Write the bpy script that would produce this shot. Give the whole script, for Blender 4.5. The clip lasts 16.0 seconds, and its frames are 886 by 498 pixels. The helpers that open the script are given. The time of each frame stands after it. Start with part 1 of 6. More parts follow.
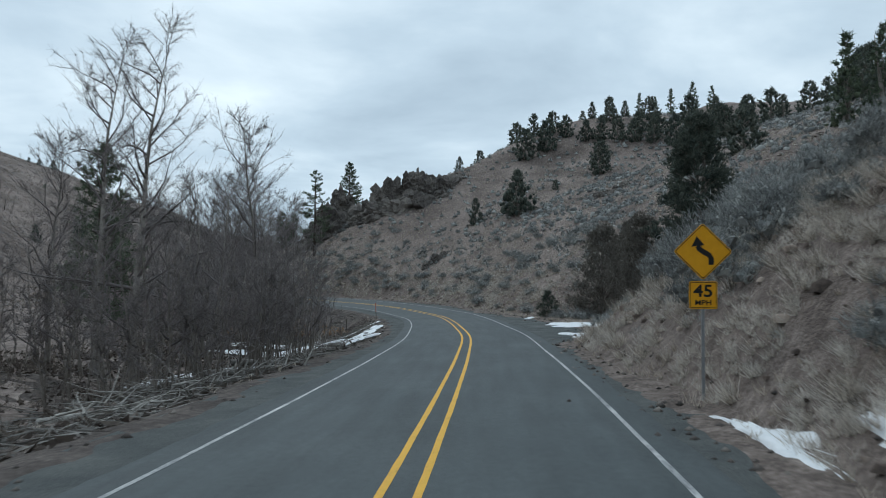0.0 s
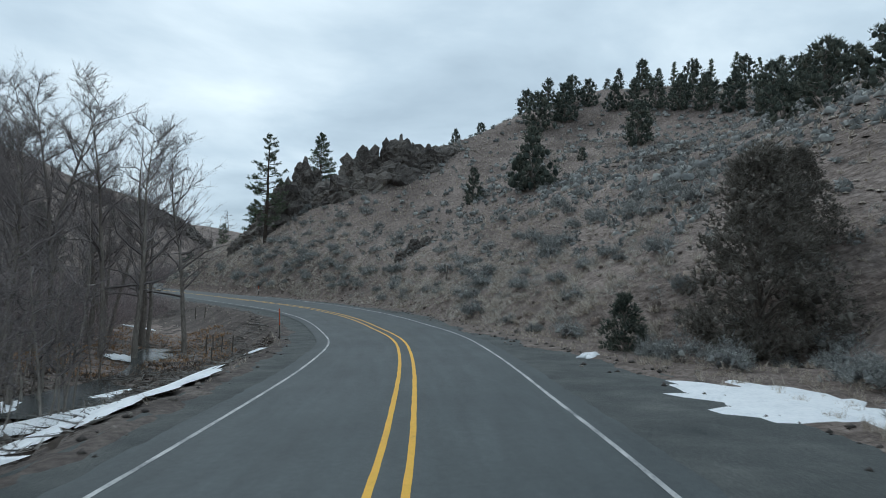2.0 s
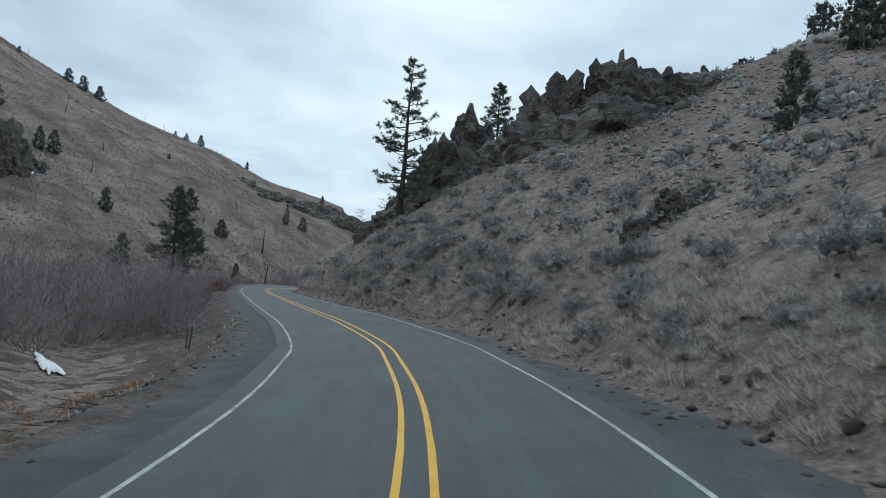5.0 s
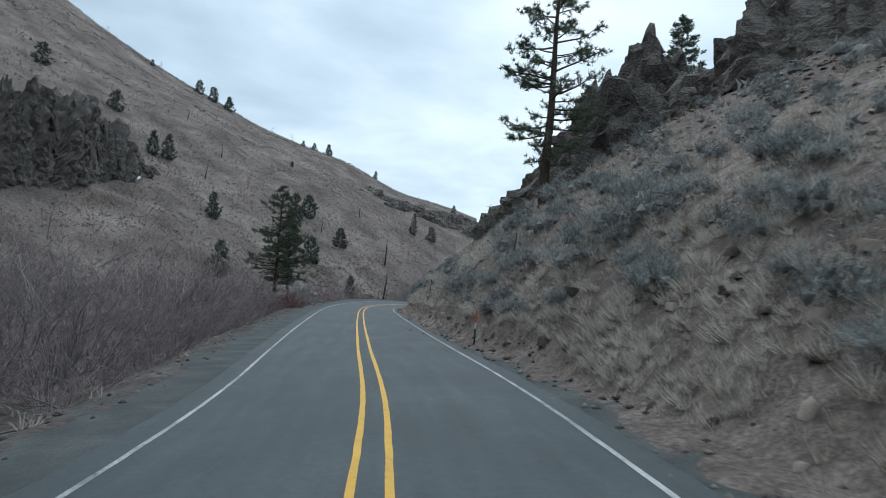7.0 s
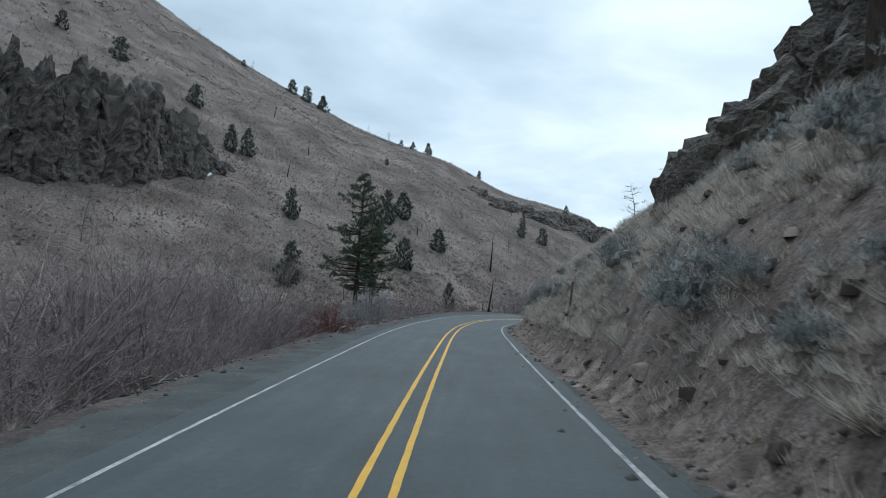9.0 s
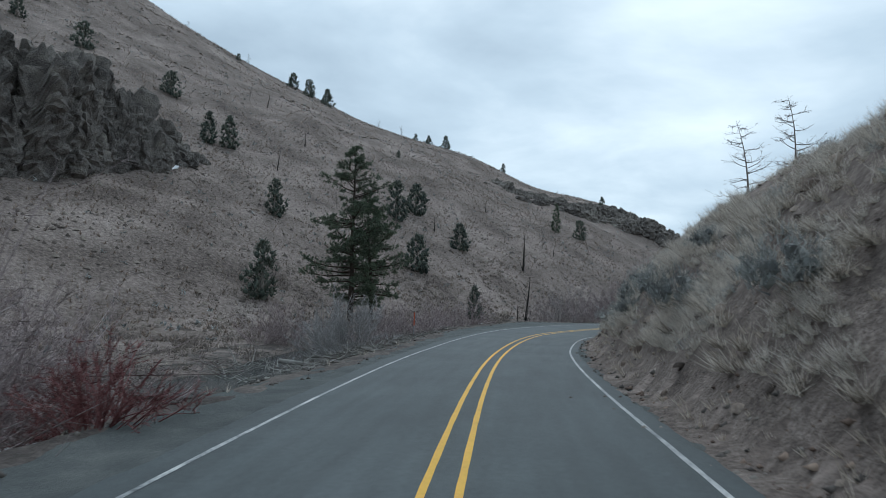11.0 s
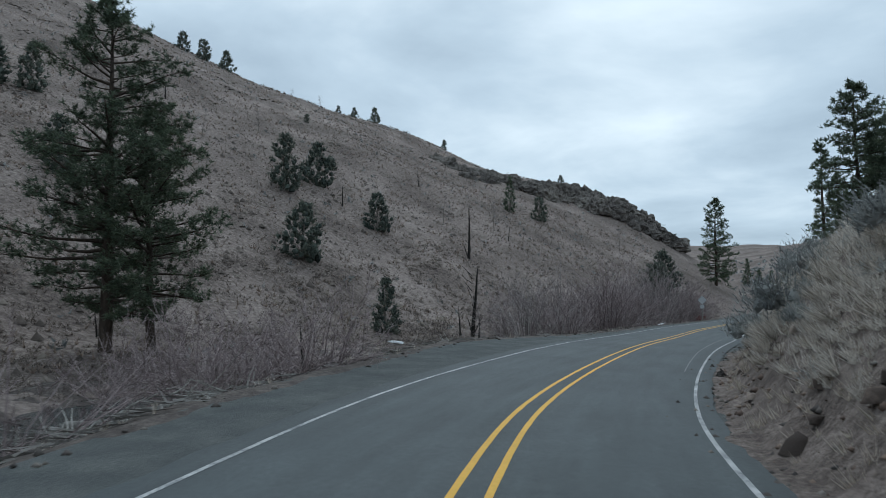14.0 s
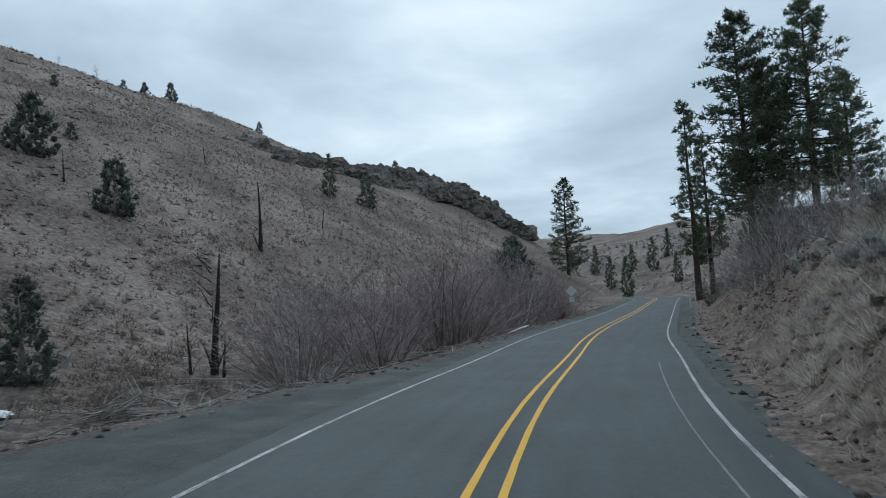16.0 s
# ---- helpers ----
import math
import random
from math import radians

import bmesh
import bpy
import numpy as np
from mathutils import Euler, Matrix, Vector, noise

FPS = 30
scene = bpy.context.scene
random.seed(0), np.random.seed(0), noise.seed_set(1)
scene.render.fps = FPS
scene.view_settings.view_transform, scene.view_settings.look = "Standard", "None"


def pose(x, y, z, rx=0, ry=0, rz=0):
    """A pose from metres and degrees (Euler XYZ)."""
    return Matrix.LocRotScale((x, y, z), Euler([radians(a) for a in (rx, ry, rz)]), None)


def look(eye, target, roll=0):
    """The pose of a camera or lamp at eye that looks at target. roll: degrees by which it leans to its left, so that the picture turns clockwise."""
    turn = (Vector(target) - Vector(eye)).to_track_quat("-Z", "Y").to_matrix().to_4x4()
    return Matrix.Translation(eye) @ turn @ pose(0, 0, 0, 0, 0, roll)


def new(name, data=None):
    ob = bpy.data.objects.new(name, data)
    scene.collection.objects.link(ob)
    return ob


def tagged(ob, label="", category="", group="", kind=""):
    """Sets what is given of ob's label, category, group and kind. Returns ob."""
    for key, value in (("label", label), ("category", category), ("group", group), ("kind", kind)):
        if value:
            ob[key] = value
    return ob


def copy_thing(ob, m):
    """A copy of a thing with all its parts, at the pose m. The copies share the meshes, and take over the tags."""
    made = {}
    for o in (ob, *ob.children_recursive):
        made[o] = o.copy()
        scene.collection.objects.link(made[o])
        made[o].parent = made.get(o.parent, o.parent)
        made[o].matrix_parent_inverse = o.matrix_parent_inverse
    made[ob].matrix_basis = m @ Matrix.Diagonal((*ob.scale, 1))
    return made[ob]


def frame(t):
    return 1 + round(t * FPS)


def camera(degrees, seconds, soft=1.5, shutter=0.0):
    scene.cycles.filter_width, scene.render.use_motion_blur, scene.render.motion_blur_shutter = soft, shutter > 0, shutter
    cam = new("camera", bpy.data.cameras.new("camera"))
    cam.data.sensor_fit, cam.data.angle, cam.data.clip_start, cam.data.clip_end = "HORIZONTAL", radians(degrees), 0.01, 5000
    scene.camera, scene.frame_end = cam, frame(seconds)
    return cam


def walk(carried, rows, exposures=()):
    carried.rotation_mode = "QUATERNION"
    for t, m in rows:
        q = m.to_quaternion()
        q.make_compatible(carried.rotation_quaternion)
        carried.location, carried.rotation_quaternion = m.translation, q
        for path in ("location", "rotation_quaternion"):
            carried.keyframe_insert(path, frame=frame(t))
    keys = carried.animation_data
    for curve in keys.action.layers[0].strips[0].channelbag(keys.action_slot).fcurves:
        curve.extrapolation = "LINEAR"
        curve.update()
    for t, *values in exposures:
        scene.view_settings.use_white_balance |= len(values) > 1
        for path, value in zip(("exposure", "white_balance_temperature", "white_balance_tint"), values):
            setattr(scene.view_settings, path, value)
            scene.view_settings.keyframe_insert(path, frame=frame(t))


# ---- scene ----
cam = camera(64.1, 16.0, soft=0.6, shutter=0.16)
METRES, EYE, TILT, LEAN, TURN = 235.0, 2.35, 2.6, -0.5, 0.0
ROWS = [
    (0.0, 0.0, 0.0, 0.0, -0.0, 0.0, -0.0),
    (0.5, 0.0024, 0.0375, -0.0024, -0.34, 0.14, -0.6),
    (1.0, 0.0049, 0.074, -0.0049, -0.41, 0.21, -1.19),
    (1.5, 0.0067, 0.1107, -0.0072, -0.47, 0.25, -1.53),
    (2.0, 0.008, 0.1454, -0.0096, -0.13, 0.3, -1.54),
    (2.5, 0.0086, 0.1809, -0.0119, 1.4, 0.5, -1.46),
    (3.0, 0.0078, 0.2167, -0.014, 3.86, 0.62, -1.6),
    (3.5, 0.0057, 0.2499, -0.0159, 6.37, 0.75, -1.84),
    (4.0, 0.0019, 0.2819, -0.0176, 9.3, 0.9, -2.39),
    (4.5, -0.0036, 0.3141, -0.0193, 12.63, 0.92, -3.18),
    (7.0, -0.0529, 0.4621, -0.0257, 26.63, 1.6, -3.55),
    (7.5, -0.0669, 0.4882, -0.0266, 30.11, 1.64, -3.67),
    (8.0, -0.0816, 0.5135, -0.0276, 32.11, 1.73, -3.85),
    (8.5, -0.0967, 0.5381, -0.0286, 33.55, 1.89, -3.65),
    (9.0, -0.1125, 0.5626, -0.0295, 35.25, 1.9, -2.87),
    (9.5, -0.1285, 0.5861, -0.0306, 36.48, 2.04, -2.08),
    (12.0, -0.2094, 0.7096, -0.0357, 37.18, 2.68, 0.36),
    (12.5, -0.2252, 0.7355, -0.0368, 36.87, 2.63, 0.5),
    (13.0, -0.2397, 0.7602, -0.0378, 36.27, 2.65, 0.8),
    (13.5, -0.2537, 0.7866, -0.0389, 35.37, 2.68, 1.22),
    (14.0, -0.26688, 0.81300, -0.0399, 33.46, 2.66, 1.74),
    (14.5, -0.27800, 0.83760, -0.0408, 30.89, 2.63, 2.45),
    (15.0, -0.28852, 0.86525, -0.0418, 28.17, 2.53, 3.43),
    (15.5, -0.2978, 0.8948, -0.043, 24.51, 2.44, 4.21),
    (16.0, -0.3051, 0.9227, -0.044, 21.22, 2.23, 4.67),
]
walk(cam, [(t, pose(0, 0, EYE, TILT, LEAN, TURN) @ pose(METRES * x, METRES * y, METRES * z, 90 + pitch, roll, yaw)) for t, x, y, z, yaw, pitch, roll in ROWS], [(0, 0.37, 6040, 5), (4.5, 0.38, 6020, 5), (7, 0.56, 5960, 5), (9.5, 0.50, 5940, 5), (12, 0.35, 5920, 5), (16, 0.28, 5950, 5)])

# ---- daylight: a bright overcast sky and a wide, weak sun ----
SUN_UP, SUN_ROUND = radians(48), radians(-35)
world = bpy.data.worlds.new("overcast_sky")
scene.world = world
world.use_nodes = True
wn, wl = world.node_tree.nodes, world.node_tree.links
wn.clear()


def wnode(kind, **values):
    n = wn.new(kind)
    for k, v in values.items():
        n.inputs[k.replace("_", " ")].default_value = v
    return n


w_out = wn.new("ShaderNodeOutputWorld")
w_sky = wn.new("ShaderNodeTexSky")
w_sky.sky_type, w_sky.sun_disc = "NISHITA", False
w_sky.sun_elevation, w_sky.sun_rotation = SUN_UP, SUN_ROUND
w_bg_sky = wnode("ShaderNodeBackground", Strength=0.06)
wl.new(w_sky.outputs[0], w_bg_sky.inputs[0])
# cloud deck: directions flattened on to a plane overhead, two scales of noise
w_tc = wn.new("ShaderNodeTexCoord")
w_sep = wn.new("ShaderNodeSeparateXYZ")
wl.new(w_tc.outputs["Generated"], w_sep.inputs[0])
w_up = wn.new("ShaderNodeMath")
w_up.operation = "MAXIMUM"
w_up.inputs[1].default_value = 0.0
wl.new(w_sep.outputs["Z"], w_up.inputs[0])
w_add = wn.new("ShaderNodeMath")
w_add.operation = "ADD"
w_add.inputs[1].default_value = 0.16
wl.new(w_up.outputs[0], w_add.inputs[0])
w_div = wn.new("ShaderNodeVectorMath")
w_div.operation = "DIVIDE"
w_com = wn.new("ShaderNodeCombineXYZ")
for i in range(3):
    wl.new(w_add.outputs[0], w_com.inputs[i])
wl.new(w_tc.outputs["Generated"], w_div.inputs[0])
wl.new(w_com.outputs[0], w_div.inputs[1])
w_n1 = wnode("ShaderNodeTexNoise", Scale=1.15, Detail=6.0, Roughness=0.52, Distortion=0.25)
wl.new(w_div.outputs[0], w_n1.inputs["Vector"])
w_ramp = wn.new("ShaderNodeValToRGB")
w_ramp.color_ramp.elements[0].position, w_ramp.color_ramp.elements[0].color = 0.30, (0.42, 0.50, 0.575, 1)
w_ramp.color_ramp.elements[1].position, w_ramp.color_ramp.elements[1].color = 0.72, (0.86, 0.93, 0.97, 1)
e = w_ramp.color_ramp.elements.new(0.48)
e.color = (0.565, 0.655, 0.73, 1)
wl.new(w_n1.outputs["Fac"], w_ramp.inputs[0])
w_bg_cloud = wnode("ShaderNodeBackground", Strength=0.86)
wl.new(w_ramp.outputs[0], w_bg_cloud.inputs[0])
w_mix = wnode("ShaderNodeMixShader", Fac=0.93)
wl.new(w_bg_sky.outputs[0], w_mix.inputs[1])
wl.new(w_bg_cloud.outputs[0], w_mix.inputs[2])
wl.new(w_mix.outputs[0], w_out.inputs[0])

sun = new("sun", bpy.data.lights.new("sun", "SUN"))
sun.data.energy, sun.data.angle, sun.data.color = 0.6, radians(25), (1.0, 0.985, 0.965)
# the sky's rotation is counted from +y, clockwise seen from above
sun_way = Vector((math.sin(SUN_ROUND) * math.cos(SUN_UP), math.cos(SUN_ROUND) * math.cos(SUN_UP), math.sin(SUN_UP)))
sun.matrix_world = look((0, 0, 300), Vector((0, 0, 300)) - sun_way)


# ---- materials ----
def material(name, stops, scale=2.0, fine=18.0, rough=0.9, bump=0.3, bump_scale=30.0, spec=0.25, island=0.0, obj=0.0, stretch=(1, 1, 1), dist=0.02, metal=0.0, coords="Object", thin=0.0):
    """A node material: a colour ramp driven by two scales of noise, fine relief, and small shifts from piece to piece."""
    m = bpy.data.materials.new(name)
    m.use_nodes = True
    n, l = m.node_tree.nodes, m.node_tree.links
    b = n["Principled BSDF"]
    b.inputs["Roughness"].default_value, b.inputs["Specular IOR Level"].default_value, b.inputs["Metallic"].default_value = rough, spec, metal
    tc = n.new("ShaderNodeTexCoord")
    mp = n.new("ShaderNodeMapping")
    mp.inputs["Scale"].default_value = stretch
    l.new(tc.outputs[coords], mp.inputs[0])
    a = n.new("ShaderNodeTexNoise")
    a.inputs["Scale"].default_value, a.inputs["Detail"].default_value, a.inputs["Roughness"].default_value = scale, 5.0, 0.6
    f = n.new("ShaderNodeTexNoise")
    f.inputs["Scale"].default_value, f.inputs["Detail"].default_value = fine, 3.0
    for x in (a, f):
        l.new(mp.outputs[0], x.inputs["Vector"])
    mix = n.new("ShaderNodeMath")
    mix.operation = "MULTIPLY_ADD"
    mix.inputs[1].default_value = 0.45
    half = n.new("ShaderNodeMath")
    half.operation = "MULTIPLY_ADD"
    half.inputs[1].default_value, half.inputs[2].default_value = 0.55, 0.0
    l.new(a.outputs["Fac"], half.inputs[0])
    l.new(f.outputs["Fac"], mix.inputs[0])
    l.new(half.outputs[0], mix.inputs[2])
    fac = mix.outputs[0]
    for amount, node, socket in ((island, "ShaderNodeNewGeometry", "Random Per Island"), (obj, "ShaderNodeObjectInfo", "Random")):
        if amount:
            g = n.new(node)
            add = n.new("ShaderNodeMath")
            add.operation = "MULTIPLY_ADD"
            add.inputs[1].default_value = amount
            shift = n.new("ShaderNodeMath")
            shift.operation = "SUBTRACT"
            shift.inputs[1].default_value = amount / 2
            l.new(g.outputs[socket], add.inputs[0])
            l.new(fac, add.inputs[2])
            l.new(add.outputs[0], shift.inputs[0])
            fac = shift.outputs[0]
    r = n.new("ShaderNodeValToRGB")
    els = r.color_ramp.elements
    els[0].position, els[0].color = stops[0][0], (*stops[0][1], 1)
    els[1].position, els[1].color = stops[-1][0], (*stops[-1][1], 1)
    for p, c in stops[1:-1]:
        els.new(p).color = (*c, 1)
    l.new(fac, r.inputs[0])
    l.new(r.outputs[0], b.inputs["Base Color"])
    if bump:
        bn = n.new("ShaderNodeTexNoise")
        bn.inputs["Scale"].default_value, bn.inputs["Detail"].default_value = bump_scale, 4.0
        l.new(mp.outputs[0], bn.inputs["Vector"])
        bp = n.new("ShaderNodeBump")
        bp.inputs["Strength"].default_value, bp.inputs["Distance"].default_value = bump, dist
        l.new(bn.outputs["Fac"], bp.inputs["Height"])
        l.new(bp.outputs[0], b.inputs["Normal"])
    if thin:
        # leaves and blades let some light through
        out = n["Material Output"]
        tr = n.new("ShaderNodeBsdfTranslucent")
        both = n.new("ShaderNodeMixShader")
        both.inputs[0].default_value = thin
        l.new(r.outputs[0], tr.inputs[0])
        l.new(b.outputs[0], both.inputs[1])
        l.new(tr.outputs[0], both.inputs[2])
        l.new(both.outputs[0], out.inputs[0])
    return m


ASPHALT = material("worn_asphalt", [(0.30, (0.053, 0.063, 0.068)), (0.5, (0.068, 0.081, 0.085)), (0.72, (0.092, 0.105, 0.110))], 0.35, 9.0, 0.75, 0.5, 90, 0.35, dist=0.01)
GRAVEL = material("grey_gravel", [(0.28, (0.055, 0.062, 0.063)), (0.5, (0.101, 0.109, 0.108)), (0.74, (0.182, 0.185, 0.176))], 0.8, 22.0, 0.95, 0.9, 45, 0.2, dist=0.04)
WHITE = material("worn_white_paint", [(0.34, (0.085, 0.095, 0.10)), (0.44, (0.27, 0.28, 0.285)), (0.56, (0.50, 0.505, 0.50)), (0.7, (0.66, 0.66, 0.65))], 0.9, 16.0, 0.7, 0.2, 80)
FADED = material("faded_grey_paint", [(0.3, (0.11, 0.115, 0.12)), (0.5, (0.19, 0.195, 0.20)), (0.7, (0.28, 0.28, 0.28))], 1.2, 14.0, 0.7, 0.2, 80)
YELLOW = material("yellow_road_paint", [(0.28, (0.340, 0.186, 0.038)), (0.40, (0.700, 0.391, 0.043)), (0.62, (0.800, 0.456, 0.051))], 1.2, 14.0, 0.6, 0.2, 80)
GROUND = material("dry_hillside_soil", [(0.30, (0.066, 0.053, 0.047)), (0.43, (0.148, 0.120, 0.106)), (0.54, (0.242, 0.199, 0.177)), (0.70, (0.40, 0.341, 0.305))], 0.10, 2.6, 0.97, 1.0, 3.5, 0.15, dist=0.25)
ROCK = material("dark_lichened_basalt", [(0.27, (0.036, 0.033, 0.031)), (0.42, (0.105, 0.094, 0.086)), (0.55, (0.195, 0.175, 0.158)), (0.66, (0.255, 0.232, 0.198)), (0.78, (0.330, 0.310, 0.262))], 0.5, 6.0, 0.93, 1.0, 4.5, 0.2, dist=0.35, obj=0.14, stretch=(1, 1, 1.25))
BARK = material("pine_bark", [(0.3, (0.027, 0.023, 0.022)), (0.5, (0.067, 0.053, 0.043)), (0.72, (0.125, 0.095, 0.072))], 2.0, 12.0, 0.95, 1.0, 14, 0.15, stretch=(1, 1, 0.25), dist=0.05)
GREY_BARK = material("grey_bark", [(0.3, (0.109, 0.097, 0.085)), (0.5, (0.218, 0.194, 0.171)), (0.72, (0.381, 0.352, 0.316))], 1.5, 12.0, 0.95, 0.6, 16, 0.15, stretch=(1, 1, 0.3), obj=0.12)
NEEDLES = material("pine_needles", [(0.25, (0.052, 0.070, 0.052)), (0.5, (0.114, 0.146, 0.098)), (0.75, (0.195, 0.230, 0.148))], 0.6, 4.0, 0.8, 0.0, island=0.35, obj=0.12, thin=0.25)
JUNIPER = material("juniper_foliage", [(0.25, (0.052, 0.068, 0.060)), (0.5, (0.108, 0.128, 0.106)), (0.75, (0.205, 0.214, 0.172))], 0.7, 4.0, 0.85, 0.0, island=0.35, obj=0.2, thin=0.25)
SAGE = material("grey_sagebrush", [(0.22, (0.135, 0.142, 0.142)), (0.5, (0.295, 0.304, 0.296)), (0.78, (0.50, 0.505, 0.48))], 0.6, 4.0, 0.9, 0.0, island=0.45, obj=0.2, thin=0.25)
STRAW = material("dry_grass", [(0.22, (0.24, 0.202, 0.168)), (0.5, (0.485, 0.425, 0.358)), (0.78, (0.74, 0.672, 0.585))], 0.3, 3.0, 0.9, 0.0, island=0.45, thin=0.4)
WILLOW = material("red_willow_twigs", [(0.22, (0.135, 0.106, 0.105)), (0.5, (0.285, 0.228, 0.224)), (0.78, (0.46, 0.39, 0.38))], 0.5, 4.0, 0.9, 0.0, island=0.4, obj=0.35)
SNOW = material("old_snow", [(0.3, (0.62, 0.65, 0.68)), (0.5, (0.78, 0.80, 0.82)), (0.7, (0.86, 0.87, 0.88))], 1.5, 10.0, 0.6, 0.5, 12, 0.3, dist=0.05)
EARTH = material("dark_verge_earth", [(0.28, (0.058, 0.047, 0.042)), (0.45, (0.135, 0.110, 0.097)), (0.57, (0.225, 0.186, 0.165)), (0.74, (0.38, 0.328, 0.292))], 1.3, 9.0, 0.97, 1.0, 14.0, 0.15, dist=0.08)
TWIGS = material("grey_mauve_twigs", [(0.25, (0.11, 0.098, 0.095)), (0.5, (0.215, 0.192, 0.186)), (0.75, (0.36, 0.325, 0.315))], 0.6, 6.0, 0.95, 0.0, island=0.3, obj=0.15, thin=0.2)
PALE = material("pale_long_grass", [(0.22, (0.30, 0.268, 0.232)), (0.5, (0.56, 0.515, 0.458)), (0.78, (0.80, 0.755, 0.695))], 0.3, 3.0, 0.9, 0.0, island=0.6, thin=0.5)
TUSSOCK = material("matted_dry_grass", [(0.25, (0.13, 0.105, 0.088)), (0.45, (0.235, 0.196, 0.168)), (0.6, (0.34, 0.292, 0.25)), (0.78, (0.47, 0.415, 0.365))], 1.2, 14.0, 0.95, 1.0, 26.0, 0.15, island=0.5, dist=0.06, stretch=(1, 1, 0.4))
HILLTUFT = material("brown_hill_tufts", [(0.22, (0.085, 0.068, 0.058)), (0.5, (0.19, 0.155, 0.135)), (0.78, (0.40, 0.345, 0.30))], 0.3, 3.0, 0.9, 0.0, island=0.8, thin=0.25)
CLUMP = material("shaggy_dry_grass", [(0.22, (0.20, 0.172, 0.145)), (0.5, (0.47, 0.42, 0.36)), (0.78, (0.82, 0.76, 0.68))], 0.5, 3.0, 0.9, 0.0, island=0.8, thin=0.4)
BANKSTONE = material("brown_bank_stone", [(0.25, (0.055, 0.043, 0.037)), (0.5, (0.15, 0.115, 0.096)), (0.75, (0.34, 0.28, 0.235))], 0.7, 12.0, 0.95, 0.5, 20, 0.2, island=0.7)
LITTER = material("dark_litter_soil", [(0.28, (0.050, 0.044, 0.041)), (0.45, (0.094, 0.080, 0.073)), (0.57, (0.150, 0.128, 0.116)), (0.74, (0.27, 0.235, 0.21))], 0.5, 6.0, 0.97, 1.0, 14.0, 0.15, dist=0.08)
DULL = material("dull_hill_grass", [(0.22, (0.155, 0.115, 0.092)), (0.5, (0.305, 0.240, 0.198)), (0.78, (0.50, 0.42, 0.355))], 0.3, 3.0, 0.9, 0.0, island=0.5, thin=0.3)
GREY_MAUVE = material("grey_willow_bark", [(0.22, (0.12, 0.105, 0.10)), (0.5, (0.24, 0.21, 0.202)), (0.78, (0.40, 0.36, 0.345))], 0.5, 4.0, 0.9, 0.0, island=0.4, obj=0.25)
FROSTED = material("pale_grey_twigs", [(0.25, (0.19, 0.18, 0.178)), (0.5, (0.33, 0.315, 0.31)), (0.75, (0.50, 0.485, 0.475))], 0.6, 6.0, 0.95, 0.0, island=0.3, thin=0.2)
RUST = material("rusty_marsh_grass", [(0.25, (0.16, 0.085, 0.04)), (0.5, (0.30, 0.175, 0.09)), (0.75, (0.44, 0.29, 0.17))], 0.4, 3.0, 0.9, 0.0, island=0.4, thin=0.4)


# ---- the lie of the land ----
# centre line of the road, from behind the start to the far bend
CENTRE = [(-4.0, -60), (-2.6, -30), (-1.17, 0.0), (-0.49, 8.4), (0.15, 17.4), (0.81, 28.0), (1.34, 40.0), (1.15, 51.0), (0.65, 61.5), (-0.20, 70.03), (-1.97, 78.5), (-4.19, 87.29),
          (-6.68, 95.07), (-9.6, 102.31), (-12.66, 108.92), (-19.56, 120.6), (-28.0, 133.26), (-40.04, 151.48), (-52.27, 170.52), (-60.4, 184.6), (-67.23, 198.75), (-71.22, 210.48), (-75.22, 228.97), (-77.3, 245.2),
          (-78.95, 262.0), (-80.2, 293), (-81.35, 322), (-82.6, 347), (-89, 368), (-101, 387), (-120, 404), (-148, 424), (-220, 470)]


def spline(points, step):
    """Points every so many metres along a smooth curve through the given ones."""
    p = [Vector(q) for q in points]
    out = []
    for i in range(1, len(p) - 2):
        a, b, c, d = p[i - 1:i + 3]
        k = max(2, int((c - b).length / step))
        for j in range(k):
            u = j / k
            out.append(0.5 * ((2 * b) + (c - a) * u + (2 * a - 5 * b + 4 * c - d) * u * u + (3 * b - a - 3 * c + d) * u ** 3))
    out.append(p[-2])
    return np.array([tuple(q) for q in out])


LINE = spline(CENTRE, 1.0)
SEG = np.diff(LINE, axis=0)
SEG_LEN = np.linalg.norm(SEG, axis=1)
ALONG = np.concatenate([[0], np.cumsum(SEG_LEN)])
ALONG -= ALONG[np.argmin(np.abs(LINE[:, 1]))]
TANGENT = np.gradient(LINE, axis=0)
TANGENT /= np.linalg.norm(TANGENT, axis=1)[:, None]


def nearest(x, y):
    """The station along the road and the signed distance from its centre line (right is plus)."""
    x, y = np.atleast_1d(np.asarray(x, float)), np.atleast_1d(np.asarray(y, float))
    s, d = np.empty(x.size), np.empty(x.size)
    for i in range(0, x.size, 20000):
        px, py = x[i:i + 20000, None], y[i:i + 20000, None]
        k = np.argmin((px - LINE[None, :, 0]) ** 2 + (py - LINE[None, :, 1]) ** 2, axis=1)
        t = TANGENT[k]
        dx, dy = px[:, 0] - LINE[k, 0], py[:, 0] - LINE[k, 1]
        s[i:i + 20000] = ALONG[k] + dx * t[:, 0] + dy * t[:, 1]
        side = dx * t[:, 1] - dy * t[:, 0]
        d[i:i + 20000] = np.where(side < 0, -1, 1) * np.hypot(dx, dy)
    return s, d


def on_road(s, d):
    """The place on the plan at station s and distance d."""
    x, y = np.interp(s, ALONG, LINE[:, 0]), np.interp(s, ALONG, LINE[:, 1])
    tx, ty = np.interp(s, ALONG, TANGENT[:, 0]), np.interp(s, ALONG, TANGENT[:, 1])
    return x + ty * d, y - tx * d


